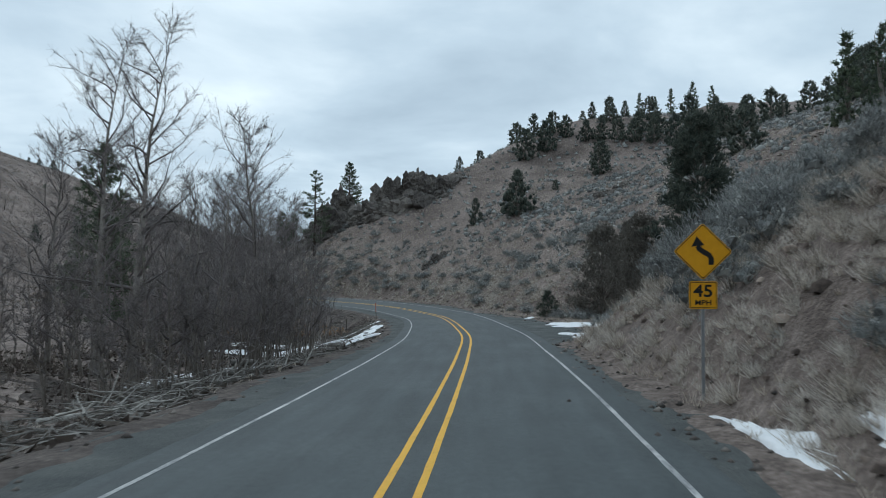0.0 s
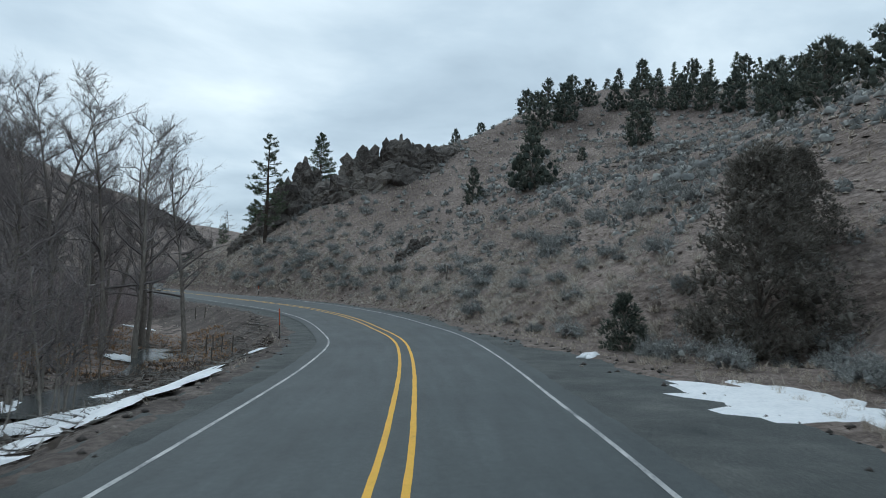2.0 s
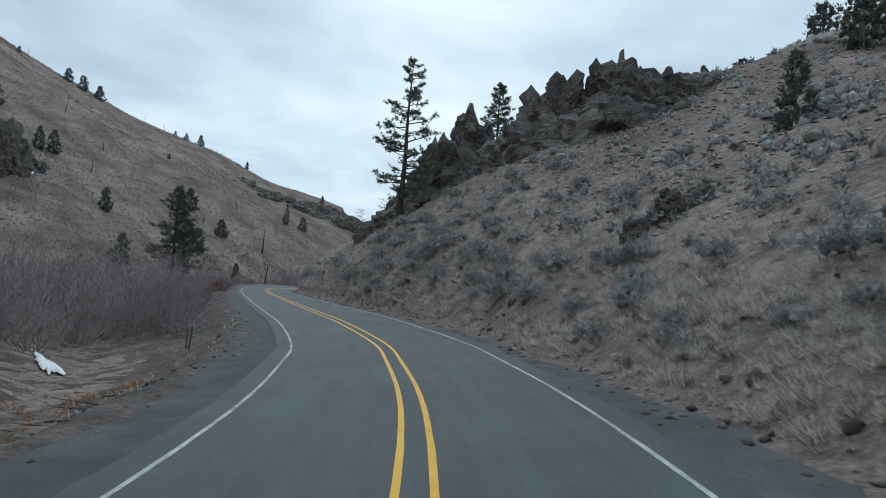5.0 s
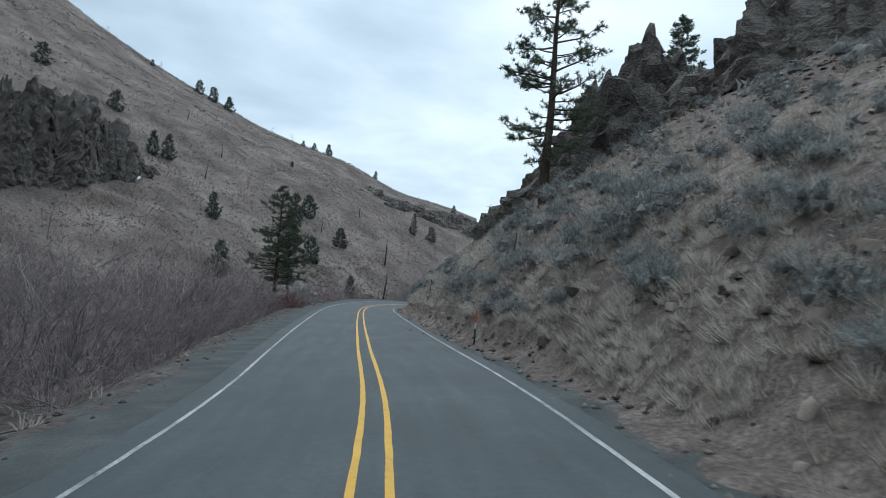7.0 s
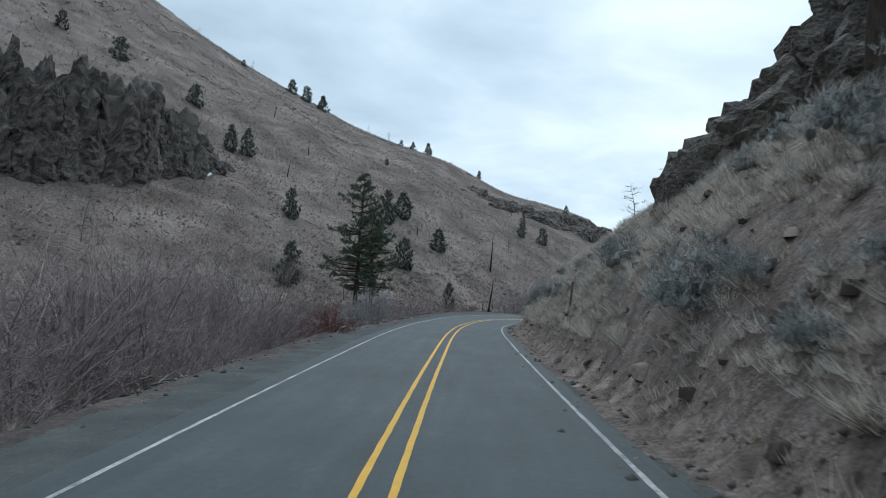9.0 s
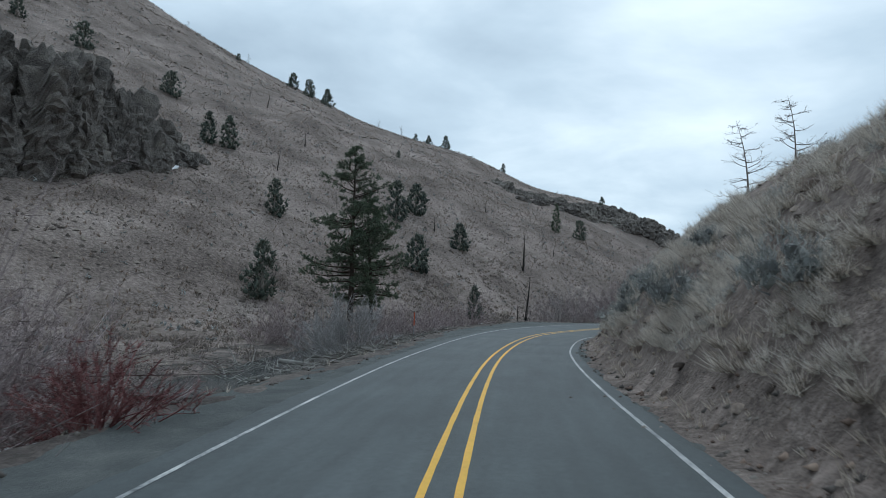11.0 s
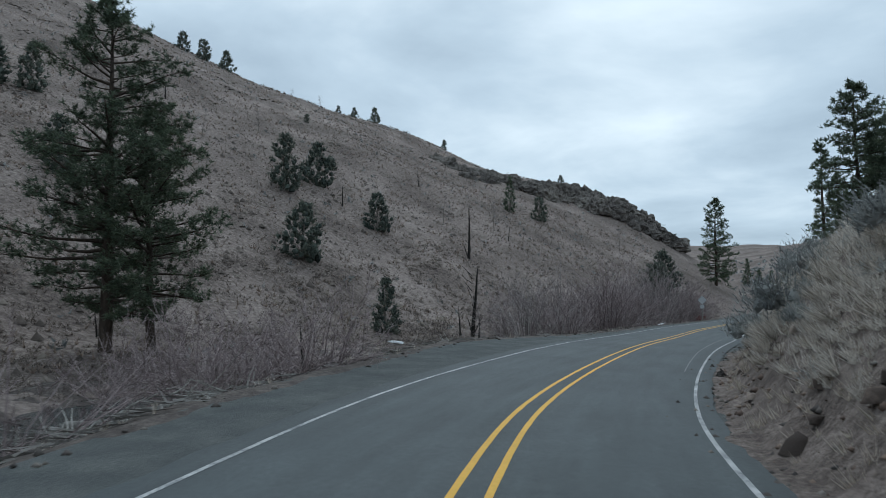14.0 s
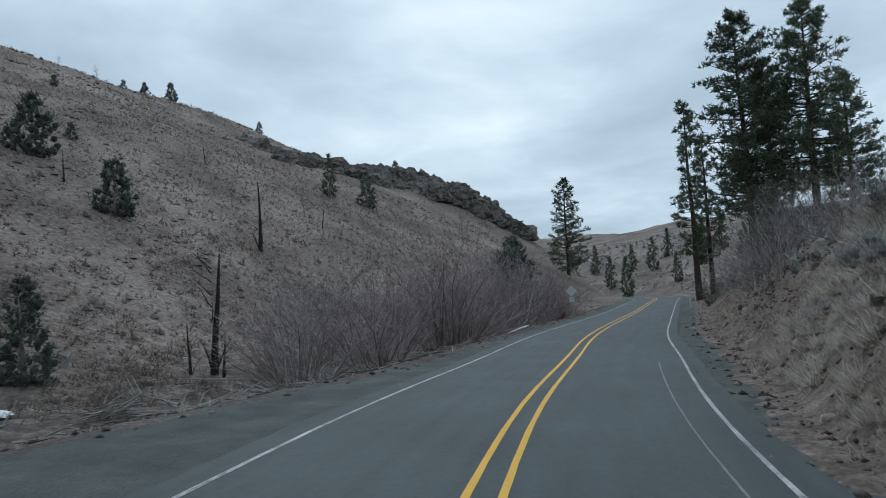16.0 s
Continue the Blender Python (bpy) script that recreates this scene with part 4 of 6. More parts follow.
small_pine = make_juniper(24, 8.6, 4.2, 75, 9, "small dark pine on the open slope", 0.0, "pine_tree", NEEDLES, 0.36, 3)
settle(small_pine, -120, 414)
for x, y, size in ((-133.5, 324, 0.40), (-97, 398, 0.42), (-93, 412, 0.38), (-87, 405, 0.44), (-104, 420, 0.42), (-75, 395, 0.40), (-66, 380, 0.4), (-108, 408, 0.5), (-112, 396, 0.55), (-84, 418, 0.4), (-80, 380, 0.35), (-70, 410, 0.45), (-60, 400, 0.45), (-90, 372, 0.45), (-50, 372, 0.45), (-45, 360, 0.4)):
    place(small_pine, x, y, x * 37, size * 2.4)

jun = [make_juniper(31, 7.0, 7.0, 120, 12, "dark green juniper with an uneven crown on the slope"),
       make_juniper(32, 6.5, 6.2, 110, 12, "broad dark juniper on the sagebrush slope", 0.8),
       make_juniper(33, 6.0, 4.4, 80, 10, "narrow dark juniper on the dry slope"),
       make_juniper(34, 2.6, 2.2, 80, 16, "small dark juniper bush on the dry slope", 0.4, leaf=0.17, core_size=0.3)]
settle(jun[0], 12.7, 121.3, 0, 1.15)
settle(jun[1], 19.0, 165.0, 0, 1.2)
settle(jun[2], 5.8, 127.0, 0, 0.85)
settle(jun[3], 9.3, 62.6, 0, 1.0)
far_jun = [make_juniper(131, 7.0, 7.2, 96, 9, "dark green juniper with an uneven crown on the slope", 0.1, leaf=0.34, fan=3),
           make_juniper(132, 6.5, 6.2, 96, 9, "broad dark juniper on the dry slope", 0.8, leaf=0.34, fan=3),
           make_juniper(133, 6.0, 4.8, 70, 9, "narrow dark juniper on the dry slope", leaf=0.36, fan=3),
           make_juniper(134, 2.6, 2.4, 41, 8, "small dark juniper bush on the dry slope", 0.6, leaf=0.30, fan=3)]
for k, x, y in ((0, 34, 205), (1, 44, 204), (2, 20, 200), (3, 12, 200)):
    settle(far_jun[k], x, y)
# on the right slope and its ridge
for k, x, y, size in ((1, 31.7, 142.5, 1.1), (0, 24.5, 168.0, 1.1), (2, 4, 181, 0.75), (1, 9.5, 186, 0.7), (2, 15, 192, 0.6), (0, 42, 178, 0.95), (1, 51, 174, 1.0), (0, 58, 166, 1.0),
                      (2, 62, 160, 1.1), (0, 47.0, 131.0, 1.15), (1, 55, 137, 1.0), (2, 40, 190, 0.8), (3, 37, 188, 1.0)):
    place((jun if y < 145 else far_jun)[k], x, y, x * 53 + y, size)
for x, y, size in ((41.3, 71.9, 1.18), (44.0, 70.0, 1.12), (66, 204, 0.95), (73, 206, 1.15), (79, 207, 1.05), (56, 201, 0.8), (61, 203, 0.7)):
    place(small_pine, x, y, x * 37, size, "dark conifer standing on the sagebrush ridge")
for k, x, y, size in ((1, 52, 80, 1.2), (2, 56, 92, 1.4), (0, 62, 104, 1.2), (2, 66, 112, 1.2), (1, 70, 122, 1.2), (0, 60, 68, 1.4), (2, 30.0, 58.5, 0.68), (3, 21, 132, 0.8),
                      (1, 72, 138, 1.1), (0, 70, 150, 1.1), (2, 26, 196, 0.7), (2, 31, 198, 0.75), (2, 49, 190, 0.8)):
    place((jun if y < 75 else far_jun)[k], x, y, x * 31 + y * 7, size)
for i, (x, y) in enumerate(((34, 168), (37, 165.5), (40, 162), (43, 158), (46, 154), (49, 149), (52, 144.5), (55, 140), (58, 134), (62, 128), (45, 163), (60, 141), (27, 176), (30, 173), (23, 180), (19, 184), (33, 99), (36.5, 98), (41, 96), (64, 117), (48, 158))):
    place(far_jun[(0, 2, 1, 0, 2)[i % 5]], x, y, x * 67 + y, 0.78 + 0.40 * ((i * 37) % 10) / 10)
place(jun[2], -100.8, 239.9, 40, 0.85, "narrow dark juniper beside the creek debris")
big_jun = make_juniper(36, 7.8, 5.6, 190, 26, "tall dark green juniper tree on the bank before the turnout", 0.25, leaf=0.21, foot=0.10, core_size=0.28, fan=6)
settle(big_jun, 12.8, 35.4, 0, 1.0)
# on the long bare hill across the creek
for k, x, y, size in ((2, -134, 259.5, 1.4), (0, -138, 270.0, 1.0), (0, -117.5, 246.5, 0.95), (1, -124.5, 268, 0.85), (1, -130.0, 331.0, 0.85), (2, -108.5, 207.5, 1.2), (2, -160, 238, 1.15), (1, -182, 238, 0.9),
                      (1, -98, 309, 1.3), (0, -103, 330, 1.2), (1, -198, 226, 1.0), (1, -213, 218, 0.8), (2, -161, 234, 1.1), (2, -131, 227, 1.05)):
    place(far_jun[k], x, y, x * 41 + y * 3, size)
for k, x, y, size in ((1, -229, 318, 1.0), (0, -224, 322, 0.95), (1, -233, 314, 0.9), (3, -208, 352, 1.0), (0, -205, 356, 0.5), (0, -200, 360, 0.75), (2, -186, 378, 0.65), (2, -152, 392, 0.85), (3, -146, 282, 0.9), (3, -170, 300, 0.8),
                      (3, -240, 296, 1.0), (1, -260, 250, 1.0), (3, -177, 222, 1.1)):
    place(far_jun[k], x, y, x * 29 + y * 5, size)
BROWN = material("brown_juniper_foliage", [(0.25, (0.095, 0.088, 0.077)), (0.5, (0.195, 0.18, 0.156)), (0.75, (0.31, 0.29, 0.255))], 0.7, 4.0, 0.85, 0.0, island=0.4, thin=0.25)
scrub = make_juniper(41, 8.4, 7.6, 210, 24, "wide brownish juniper behind the snowy turnout", 0.25, mat=BROWN, leaf=0.22, foot=0.06, core_size=0.22, fan=6)
settle(scrub, 13.6, 60.2, 0, 1.0)
place(scrub, 11.0, 39.0, 130, 0.62, "grey-brown juniper bush on the bank before the turnout")
place(scrub, 16.6, 63.5, 250, 0.6, "grey-brown juniper on the bank behind the turnout")

# ---- leafless trees ----
bare = [make_bare_tree(51, 14.0, 5.2, 22, "tall leafless cottonwood with fine upright twigs", fine=12, subs=9),
        make_bare_tree(52, 16.5, 4.6, 24, "tall slender leafless tree beside the road", fine=12, subs=8),
        make_bare_tree(53, 15.0, 4.8, 15, "many-stemmed leafless cottonwood by the creek", stems=3, fine=9)]
settle(bare[0], -10.3, 39.0)
settle(bare[1], -13.0, 30.0)
settle(bare[2], -22.0, 92.0, 0, 1.15)
for k, x, y, size in ((1, -15.8, 32.5, 1.0), (0, -20, 36, 0.85), (0, -18.2, 81.5, 1.2), (1, -21.0, 82.5, 1.1), (0, -23.5, 80.5, 1.28), (1, -26.0, 83, 1.18), (0, -29, 81, 1.3), (1, -16.0, 84.5, 0.95), (2, -33, 84, 1.2), (2, -27, 96, 1.15), (0, -24, 62, 0.9), (1, -17.5, 55, 0.85), (0, -13.5, 60, 0.75), (1, -26, 74, 0.95), (0, -38, 85, 1.0), (2, -24.5, 88, 1.0), (0, -28, 82, 1.1), (2, -34, 97, 1.05), (1, -20, 70, 0.8), (0, -36, 78, 1.05)):
    place(bare[k], x, y, x * 47 + y, size)
dead = make_bare_tree(55, 9.0, 2.4, 26, "dead grey conifer with bare drooping limbs", name="dead_tree", twig=0.5, rise=(-0.05, 0.45), subs=5, fine=4)
settle(dead, -118, 180, 0, 0.85)
for x, y, size in ((-56.1, 212.9, 1.0), (-54.0, 218.8, 1.2), (-206, 342, 0.5), (-214, 338, 0.45), (-240, 300, 0.45), (-252, 284, 0.45), (-150, 258, 0.5), (-158, 276, 0.55), (-128, 290, 0.6), (-125, 302, 0.65), (-192, 266, 0.45), (-116, 342, 0.6), (-137, 246, 0.45)):
    place(dead, x, y, x * 17, size)
sapling = [make_bare_tree(61, 7.5, 1.4, 7, "slender leafless saplings in a dense roadside thicket", stems=4, name="sapling_clump", twig=0.75, fine=3, subs=4),
           make_bare_tree(62, 6.2, 1.3, 6, "slender leafless saplings in a dense roadside thicket", stems=5, name="sapling_clump", twig=0.75, fine=4, subs=4)]
rs = np.random.RandomState(5)
spots = []
while len(spots) < 76:
    s, d = rs.uniform(21, 84), -rs.uniform(7.6, 24) if len(spots) > 30 else -rs.uniform(7.4, 11)
    if s > 58 and d > -13 or 38 < s <= 58 and d > -10.2:
        continue
    x, y = on_road(s, d)
    if all((x - a) ** 2 + (y - b) ** 2 > 1.0 for a, b in spots):
        spots.append((float(x), float(y)))
settle(sapling[0], *spots[0])
settle(sapling[1], *spots[1])
for i, (x, y) in enumerate(spots[2:]):
    place(sapling[i % 2], x, y, rs.uniform(0, 360), rs.uniform(0.7, 1.2))

# ---- creek willows ----
RED = material("red_osier_twigs", [(0.25, (0.10, 0.036, 0.038)), (0.5, (0.19, 0.078, 0.076)), (0.75, (0.28, 0.135, 0.125))], 0.6, 4.0, 0.85, 0.0, island=0.3)
willow = [make_shrub(71, 7.0, 7.6, 46, 6, WILLOW, "large leafless reddish-grey willow beside the creek", arch=1.45),
          make_shrub(72, 5.4, 6.6, 38, 6, WILLOW, "leafless reddish-grey willow bush beside the creek", arch=1.6),
          make_shrub(73, 7.6, 7.4, 44, 6, GREY_MAUVE, "large grey leafless willow beside the creek", arch=1.4),
          make_shrub(76, 3.0, 3.6, 22, 4, WILLOW, "low leafless reddish-grey willow bush beside the creek", arch=1.2)]
red_bush = make_shrub(74, 1.7, 2.8, 40, 4, RED, "low bush of bright red leafless twigs", "red_osier", "red bushes at the shoulder")
spots = []
while len(spots) < 196:
    i = len(spots)
    if i < 74:
        s, d = rs.uniform(118, 193), -rs.uniform(14, 32)
        if i < 26:
            s, d = rs.uniform(134, 188), -rs.uniform(11.0, 14.0)
    elif i < 92:
        s, d = rs.uniform(92, 122), -rs.uniform(20, 34)
    elif i < 118:
        s, d = rs.uniform(212, 240), -rs.uniform(8.5, 20)
    elif i < 150:
        s, d = rs.uniform(132, 186), -rs.uniform(8.2, 10.5)
    else:
        s, d = rs.uniform(266, 335), -rs.uniform(10, 18)
    if 184 < s < 212 and d > -17:
        continue
    x, y = on_road(s, d)
    if all((x - a) ** 2 + (y - b) ** 2 > (2.4 if 92 <= i < 150 else 5.0) for a, b in spots):
        spots.append((float(x), float(y)))
for k in range(3):
    settle(willow[k], *spots[k], 0, 1.0)
settle(willow[3], *spots[120], 0, 1.0)
for i, (x, y) in enumerate(spots[3:], 3):
    if i == 120:
        continue
    low = 92 <= i < 150
    place(willow[3 if low else rs.choice([0, 0, 1, 1, 2])], x, y, rs.uniform(0, 360), rs.uniform(0.75, 1.2) * (1.3 if 92 <= i < 118 else 0.9 if low else 1.25 if i > 150 else 1.0))
settle(red_bush, -54.6, 161.6, 0, 1.25)
for s, d, size in ((180, -8.6, 0.9), (186, -9.2, 0.7), (316, -8, 1.0), (322, -9, 1.1)):
    x, y = on_road(s, d)
    place(red_bush, float(x), float(y), s * 3, size)
frost = make_shrub(75, 4.2, 4.2, 56, 16, FROSTED, "pale grey leafless bush with a forked foot", "grey_bush", "grey bushes")
x, y = on_road(207, -10.0)
settle(frost, float(x), float(y), 0, 1.15)
place(frost, *(float(q) for q in on_road(210, -12.5)), 80, 0.95)
OLIVE = material("olive_twigs", [(0.25, (0.050, 0.052, 0.042)), (0.5, (0.095, 0.097, 0.080)), (0.75, (0.165, 0.165, 0.138))], 0.6, 5.0, 0.9, 0.0, island=0.4)
olive = make_shrub(78, 7.4, 6.6, 56, 14, OLIVE, "large dense dark olive bush on the bank below tall pines", "olive_bush", "dense bushes below the pines")
settle(olive, -67.8, 269.0)
place(olive, -66.2, 275.5, 100, 0.9)
place(olive, -72.6, 296.0, 220, 0.55)
for s, d, size in ((272, 9.2, 1.0), (277, 10.5, 1.2), (283, 9.5, 1.05), (289, 11, 1.2), (268, 11.5, 0.8), (296, 10.5, 1.0), (264, 10, 0.6), (281, 13, 1.1), (258, 9.5, 0.5), (303, 9.5, 0.9), (254, 11, 0.5), (310, 10, 1.0)):
    x, y = on_road(s, d)
    place(willow[2], float(x), float(y), s * 7, size * 0.6, "leafless grey bush on the slope above the shoulder")

# ---- sagebrush and grass ----
sage = [make_sage(81, 1.05, 1.6, "rounded grey-green sagebrush on the dry slope"), make_sage(82, 0.8, 1.35, "low grey-green sagebrush on the dry slope"), make_sage(83, 1.3, 1.9, "tall grey-green sagebrush on the dry slope")]
spots = []
while len(spots) < 300:
    s = rs.uniform(2, 262) if len(spots) < 265 else rs.uniform(126, 160)
    toe = float(gravel_right(s))
    d = toe + 1.2 + abs(rs.normal(0, 8 if len(spots) < 265 else 4.5))
    x, y = on_road(s, d)
    thin = 0.7 if s > 120 else 1.0
    if 160 < s < 240 and d > toe + 3.5:
        continue
    if rs.uniform() < thin and all((x - a) ** 2 + (y - b) ** 2 > 0.9 for a, b in spots):
        spots.append((float(x), float(y)))
for k in range(3):
    settle(sage[k], *spots[k])
for x, y in spots[3:]:
    place(sage[rs.randint(3)], x, y, rs.uniform(0, 360), rs.uniform(0.6, 1.25), sink=0.05)
for i in range(46):
    s = rs.uniform(12, 44)
    x, y = (float(q) for q in on_road(s, float(toe_right(s)) + rs.uniform(2.6, 11)))
    place(sage[rs.randint(3)], x, y, rs.uniform(0, 360), rs.uniform(1.0, 1.6), sink=0.05)
for s, d, size in ((27.5, 8.6, 1.5), (29.5, 9.4, 1.3), (26.0, 9.6, 1.6), (31.5, 8.8, 1.2), (24.0, 10.4, 1.5)):
    x, y = (float(q) for q in on_road(s, d))
    place(sage[2], x, y, s * 40, size, "large grey sagebrush on the crest of the bank", 0.05)


def scatter(rs, n, x0, x1, y0, y1, keep):
    x, y = rs.uniform(x0, x1, n), rs.uniform(y0, y1, n)
    s, d = nearest(x, y)
    k = keep(x, y, s, d)
    return x[k], y[k]


# sagebrush farther up and round about: grey mounds of sprays
rs = np.random.RandomState(9)
x, y = scatter(rs, 29000, -72, 100, -5, 245, lambda x, y, s, d: (d > toe_right(s) + np.where((s > 180) & (s < 246), 15, 5)) & (d < 110) & (s > 0) & (rs.uniform(0, 1, x.size) < (0.48 + 0.35 * waves(x, y, 16, 21)) * np.interp(s, [112, 132, 190, 255], [1, 0.32, 0.30, 0.8])))
fx, fy = scatter(rs, 5000, -150, -20, 245, 470, lambda x, y, s, d: (d > 9) & (rs.uniform(0, 1, x.size) < 0.6 + 0.35 * waves(x, y, 16, 28)))
x, y = np.concatenate([x, fx]), np.concatenate([y, fy])
n, k = len(x), 7
size = rs.uniform(0.35, 1.15, n)
c = np.repeat(np.stack([x, y, land(x, y)], axis=1), k, axis=0)
sz = np.repeat(size, k)
e, a = rs.uniform(0.0, 1.45, len(c)), rs.uniform(0, 6.283, len(c))
off = np.stack([np.cos(a) * np.cos(e) * 0.60, np.sin(a) * np.cos(e) * 0.60, 0.06 + 0.62 * np.sin(e)], axis=1) * sz[:, None]
v = sprays(rs, c + off * rs.uniform(0.5, 1.05, len(c))[:, None], off + np.array([0, 0, 0.25]), 0.36, 0.22, 2, 0.7)
hx, hy = scatter(rs, 4500, -290, -62, 120, 430, lambda x, y, s, d: (d < -22) & (rs.uniform(0, 1, x.size) < 0.4 + 0.35 * waves(x, y, 20, 27)))
hz = np.repeat(np.stack([hx, hy, land(hx, hy) + 0.15], axis=1), 5, axis=0) + rs.normal(0, 0.16, (len(hx) * 5, 3))
v = np.concatenate([v, sprays(rs, hz, np.tile([0, 0, 0.7], (len(hz), 1)), 0.40, 0.20, 2, 0.8)])
# the close heart of each mound
ring = np.array([(math.cos(j * 1.0472) * r, math.sin(j * 1.0472) * r, z) for r, z in ((0.46, 0.0), (0.50, 0.26), (0.30, 0.52)) for j in range(6)] + [(0, 0, 0.60)])
tri = np.array([q for i in (0, 6) for j in range(6) for q in (i + j, i + (j + 1) % 6, i + 6 + (j + 1) % 6, i + j, i + 6 + (j + 1) % 6, i + 6 + j)] + [q for j in range(6) for q in (12 + j, 12 + (j + 1) % 6, 18)])
turn = rs.uniform(0, 6.283, n)
cs, sn = np.cos(turn)[:, None], np.sin(turn)[:, None]
lump = ring[None] * rs.uniform(0.72, 1.25, (n, 19, 1)) * (size * np.where(nearest(x, y)[1] < toe_right(nearest(x, y)[0]) + 16, 0.55, 1.0))[:, None, None] * np.array([1, 1, 0.9])
lump = np.stack([lump[..., 0] * cs - lump[..., 1] * sn, lump[..., 0] * sn + lump[..., 1] * cs, lump[..., 2] - 0.08], axis=2) + np.stack([x, y, land(x, y)], axis=1)[:, None]
tagged(new("sagebrush_mounds", raw_mesh("sagebrush_mounds", lump.reshape(-1, 3), 3, (tri[None] + (np.arange(n) * 19)[:, None]).ravel(), SAGE)), "rounded mounds of grey sagebrush on the hillside", "sagebrush", kind="stuff")
# low dark brush on the long hill
DRYBRUSH = material("dark_dry_brush", [(0.25, (0.060, 0.048, 0.041)), (0.5, (0.122, 0.100, 0.086)), (0.75, (0.21, 0.178, 0.15))], 0.4, 9.0, 0.9, 0.6, 12.0, 0.2, island=0.5)
bx, by = scatter(rs, 34000, -290, -66, 120, 440, lambda x, y, s, d: (d < -20) & (rs.uniform(0, 1, x.size) < 0.42 + 0.4 * waves(x, y, 11, 57)))
nb = len(bx)
knob = np.array([(math.cos(j * 1.2566), math.sin(j * 1.2566), -0.2) for j in range(5)] + [(0, 0, 0.75)])
knob = knob[None] * rs.uniform(0.6, 1.3, (nb, 6, 1)) * rs.uniform(0.16, 0.52, (nb, 1, 1)) + np.stack([bx, by, land(bx, by)], axis=1)[:, None]
side = np.array([q for j in range(5) for q in (j, (j + 1) % 5, 5)])
tagged(new("hill_brush", raw_mesh("hill_brush", knob.reshape(-1, 3), 3, (side[None] + (np.arange(nb) * 6)[:, None]).ravel(), DRYBRUSH)), "low dark brush dotted over the bare hill", "brush", kind="stuff")
tagged(new("sagebrush_cover", leaf_mesh("sagebrush_cover", v, SAGE)), "scattered grey-green sagebrush across the dry hillside", "sagebrush", kind="stuff")

# dry bunch grass, dense beside the road and thinner up the slopes: low tussocks that lean downhill
x, y = scatter(rs, 135000, -90, 45, -2, 300, lambda x, y, s, d: (d > gravel_right(s) + 0.3) & (d < toe_right(s) + 14) & (s > 1) & (rs.uniform(0, 1, x.size) < 0.85 + 0.35 * waves(x, y, 7, 22)))
tagged(new("bunch_grass", leaf_mesh("bunch_grass", tufts(rs, x, y, 18, rs.uniform(0.20, 0.5, len(x)) * (0.8 + 0.4 * waves(x, y, 5, 26)), 0.017, 0.65, 0.9), STRAW)), "pale dry bunch grass on the roadside bank", "grass", kind="stuff")
tx, ty = scatter(rs, 110000, -72, 80, -2, 270, lambda x, y, s, d: (d > toe_right(s) + 6) & (d < toe_right(s) + 52) & (s > 0) & (rs.uniform(0, 1, x.size) < (0.62 + 0.45 * waves(x, y, 9, 61)) * np.interp(d - toe_right(s), [0, 12, 52], [1.0, 0.9, 0.35])))
nt = len(tx)
hump = np.array([(math.cos(j * 1.0472), math.sin(j * 1.0472), -0.25) for j in range(6)] + [(0.55 * math.cos(j * 2.0944 + 0.4), 0.55 * math.sin(j * 2.0944 + 0.4), 0.55) for j in range(3)])
hump_tri = np.array([0, 1, 6, 1, 2, 6, 2, 7, 6, 2, 3, 7, 3, 4, 7, 4, 8, 7, 4, 5, 8, 5, 0, 8, 0, 6, 8, 6, 7, 8])
steep = np.stack([land(tx - 0.6, ty) - land(tx + 0.6, ty), land(tx, ty - 0.6) - land(tx, ty + 0.6)], axis=1) / 1.2
tsize = rs.uniform(0.08, 0.30, (nt, 1, 1)) * np.interp(nearest(tx, ty)[1] - toe_right(nearest(tx, ty)[0]), [0, 4, 14], [0.45, 0.65, 1.0])[:, None, None]
shape = hump[None] * np.array([1, 1, 0.55]) * rs.uniform(0.6, 1.35, (nt, 9, 1)) * tsize
shape[..., :2] += np.clip(steep, -1, 1)[:, None, :] * np.clip(shape[..., 2:], 0, 1) * 0.8
tagged(new("grass_tussocks", raw_mesh("grass_tussocks", (shape + np.stack([tx, ty, land(tx, ty)], axis=1)[:, None]).reshape(-1, 3), 3, (hump_tri[None] + (np.arange(nt) * 9)[:, None]).ravel(), TUSSOCK, True)), "matted tussocks of dry tan grass on the slope", "grass", kind="stuff")
x, y = scatter(rs, 42000, -70, 95, 0, 260, lambda x, y, s, d: (d > toe_right(s) + 12) & (d < 100) & (rs.uniform(0, 1, x.size) < 0.75 + 0.4 * waves(x, y, 12, 23)))
v = sprays(rs, np.stack([x, y, land(x, y)], axis=1), np.tile([0, 0, 1.0], (len(x), 1)), 0.42, 0.09, 6, 0.5)
tagged(new("slope_grass", leaf_mesh("slope_grass", v, STRAW)), "dry straw-coloured grass thinly covering the hillside", "grass", kind="stuff")
x, y = scatter(rs, 34000, -290, -70, 120, 440, lambda x, y, s, d: (d < -24) & (rs.uniform(0, 1, x.size) < 0.55 + 0.35 * waves(x, y, 14, 24)))
v = sprays(rs, np.stack([x, y, land(x, y)], axis=1), np.tile([0, 0, 1.0], (len(x), 1)), 0.50, 0.15, 5, 0.55)
tagged(new("hill_grass", leaf_mesh("hill_grass", v, DULL)), "sparse dry grass tufts on the bare hill", "grass", kind="stuff")
x, y = scatter(rs, 26000, -175, -84, 196, 350, lambda x, y, s, d: (d < -21) & (rs.uniform(0, 1, x.size) < 0.62 + 0.4 * waves(x, y, 5, 97)))
v = sprays(rs, np.stack([x, y, land(x, y)], axis=1), np.tile([0, 0, 0.8], (len(x), 1)), 0.30, 0.06, 9, 0.75)
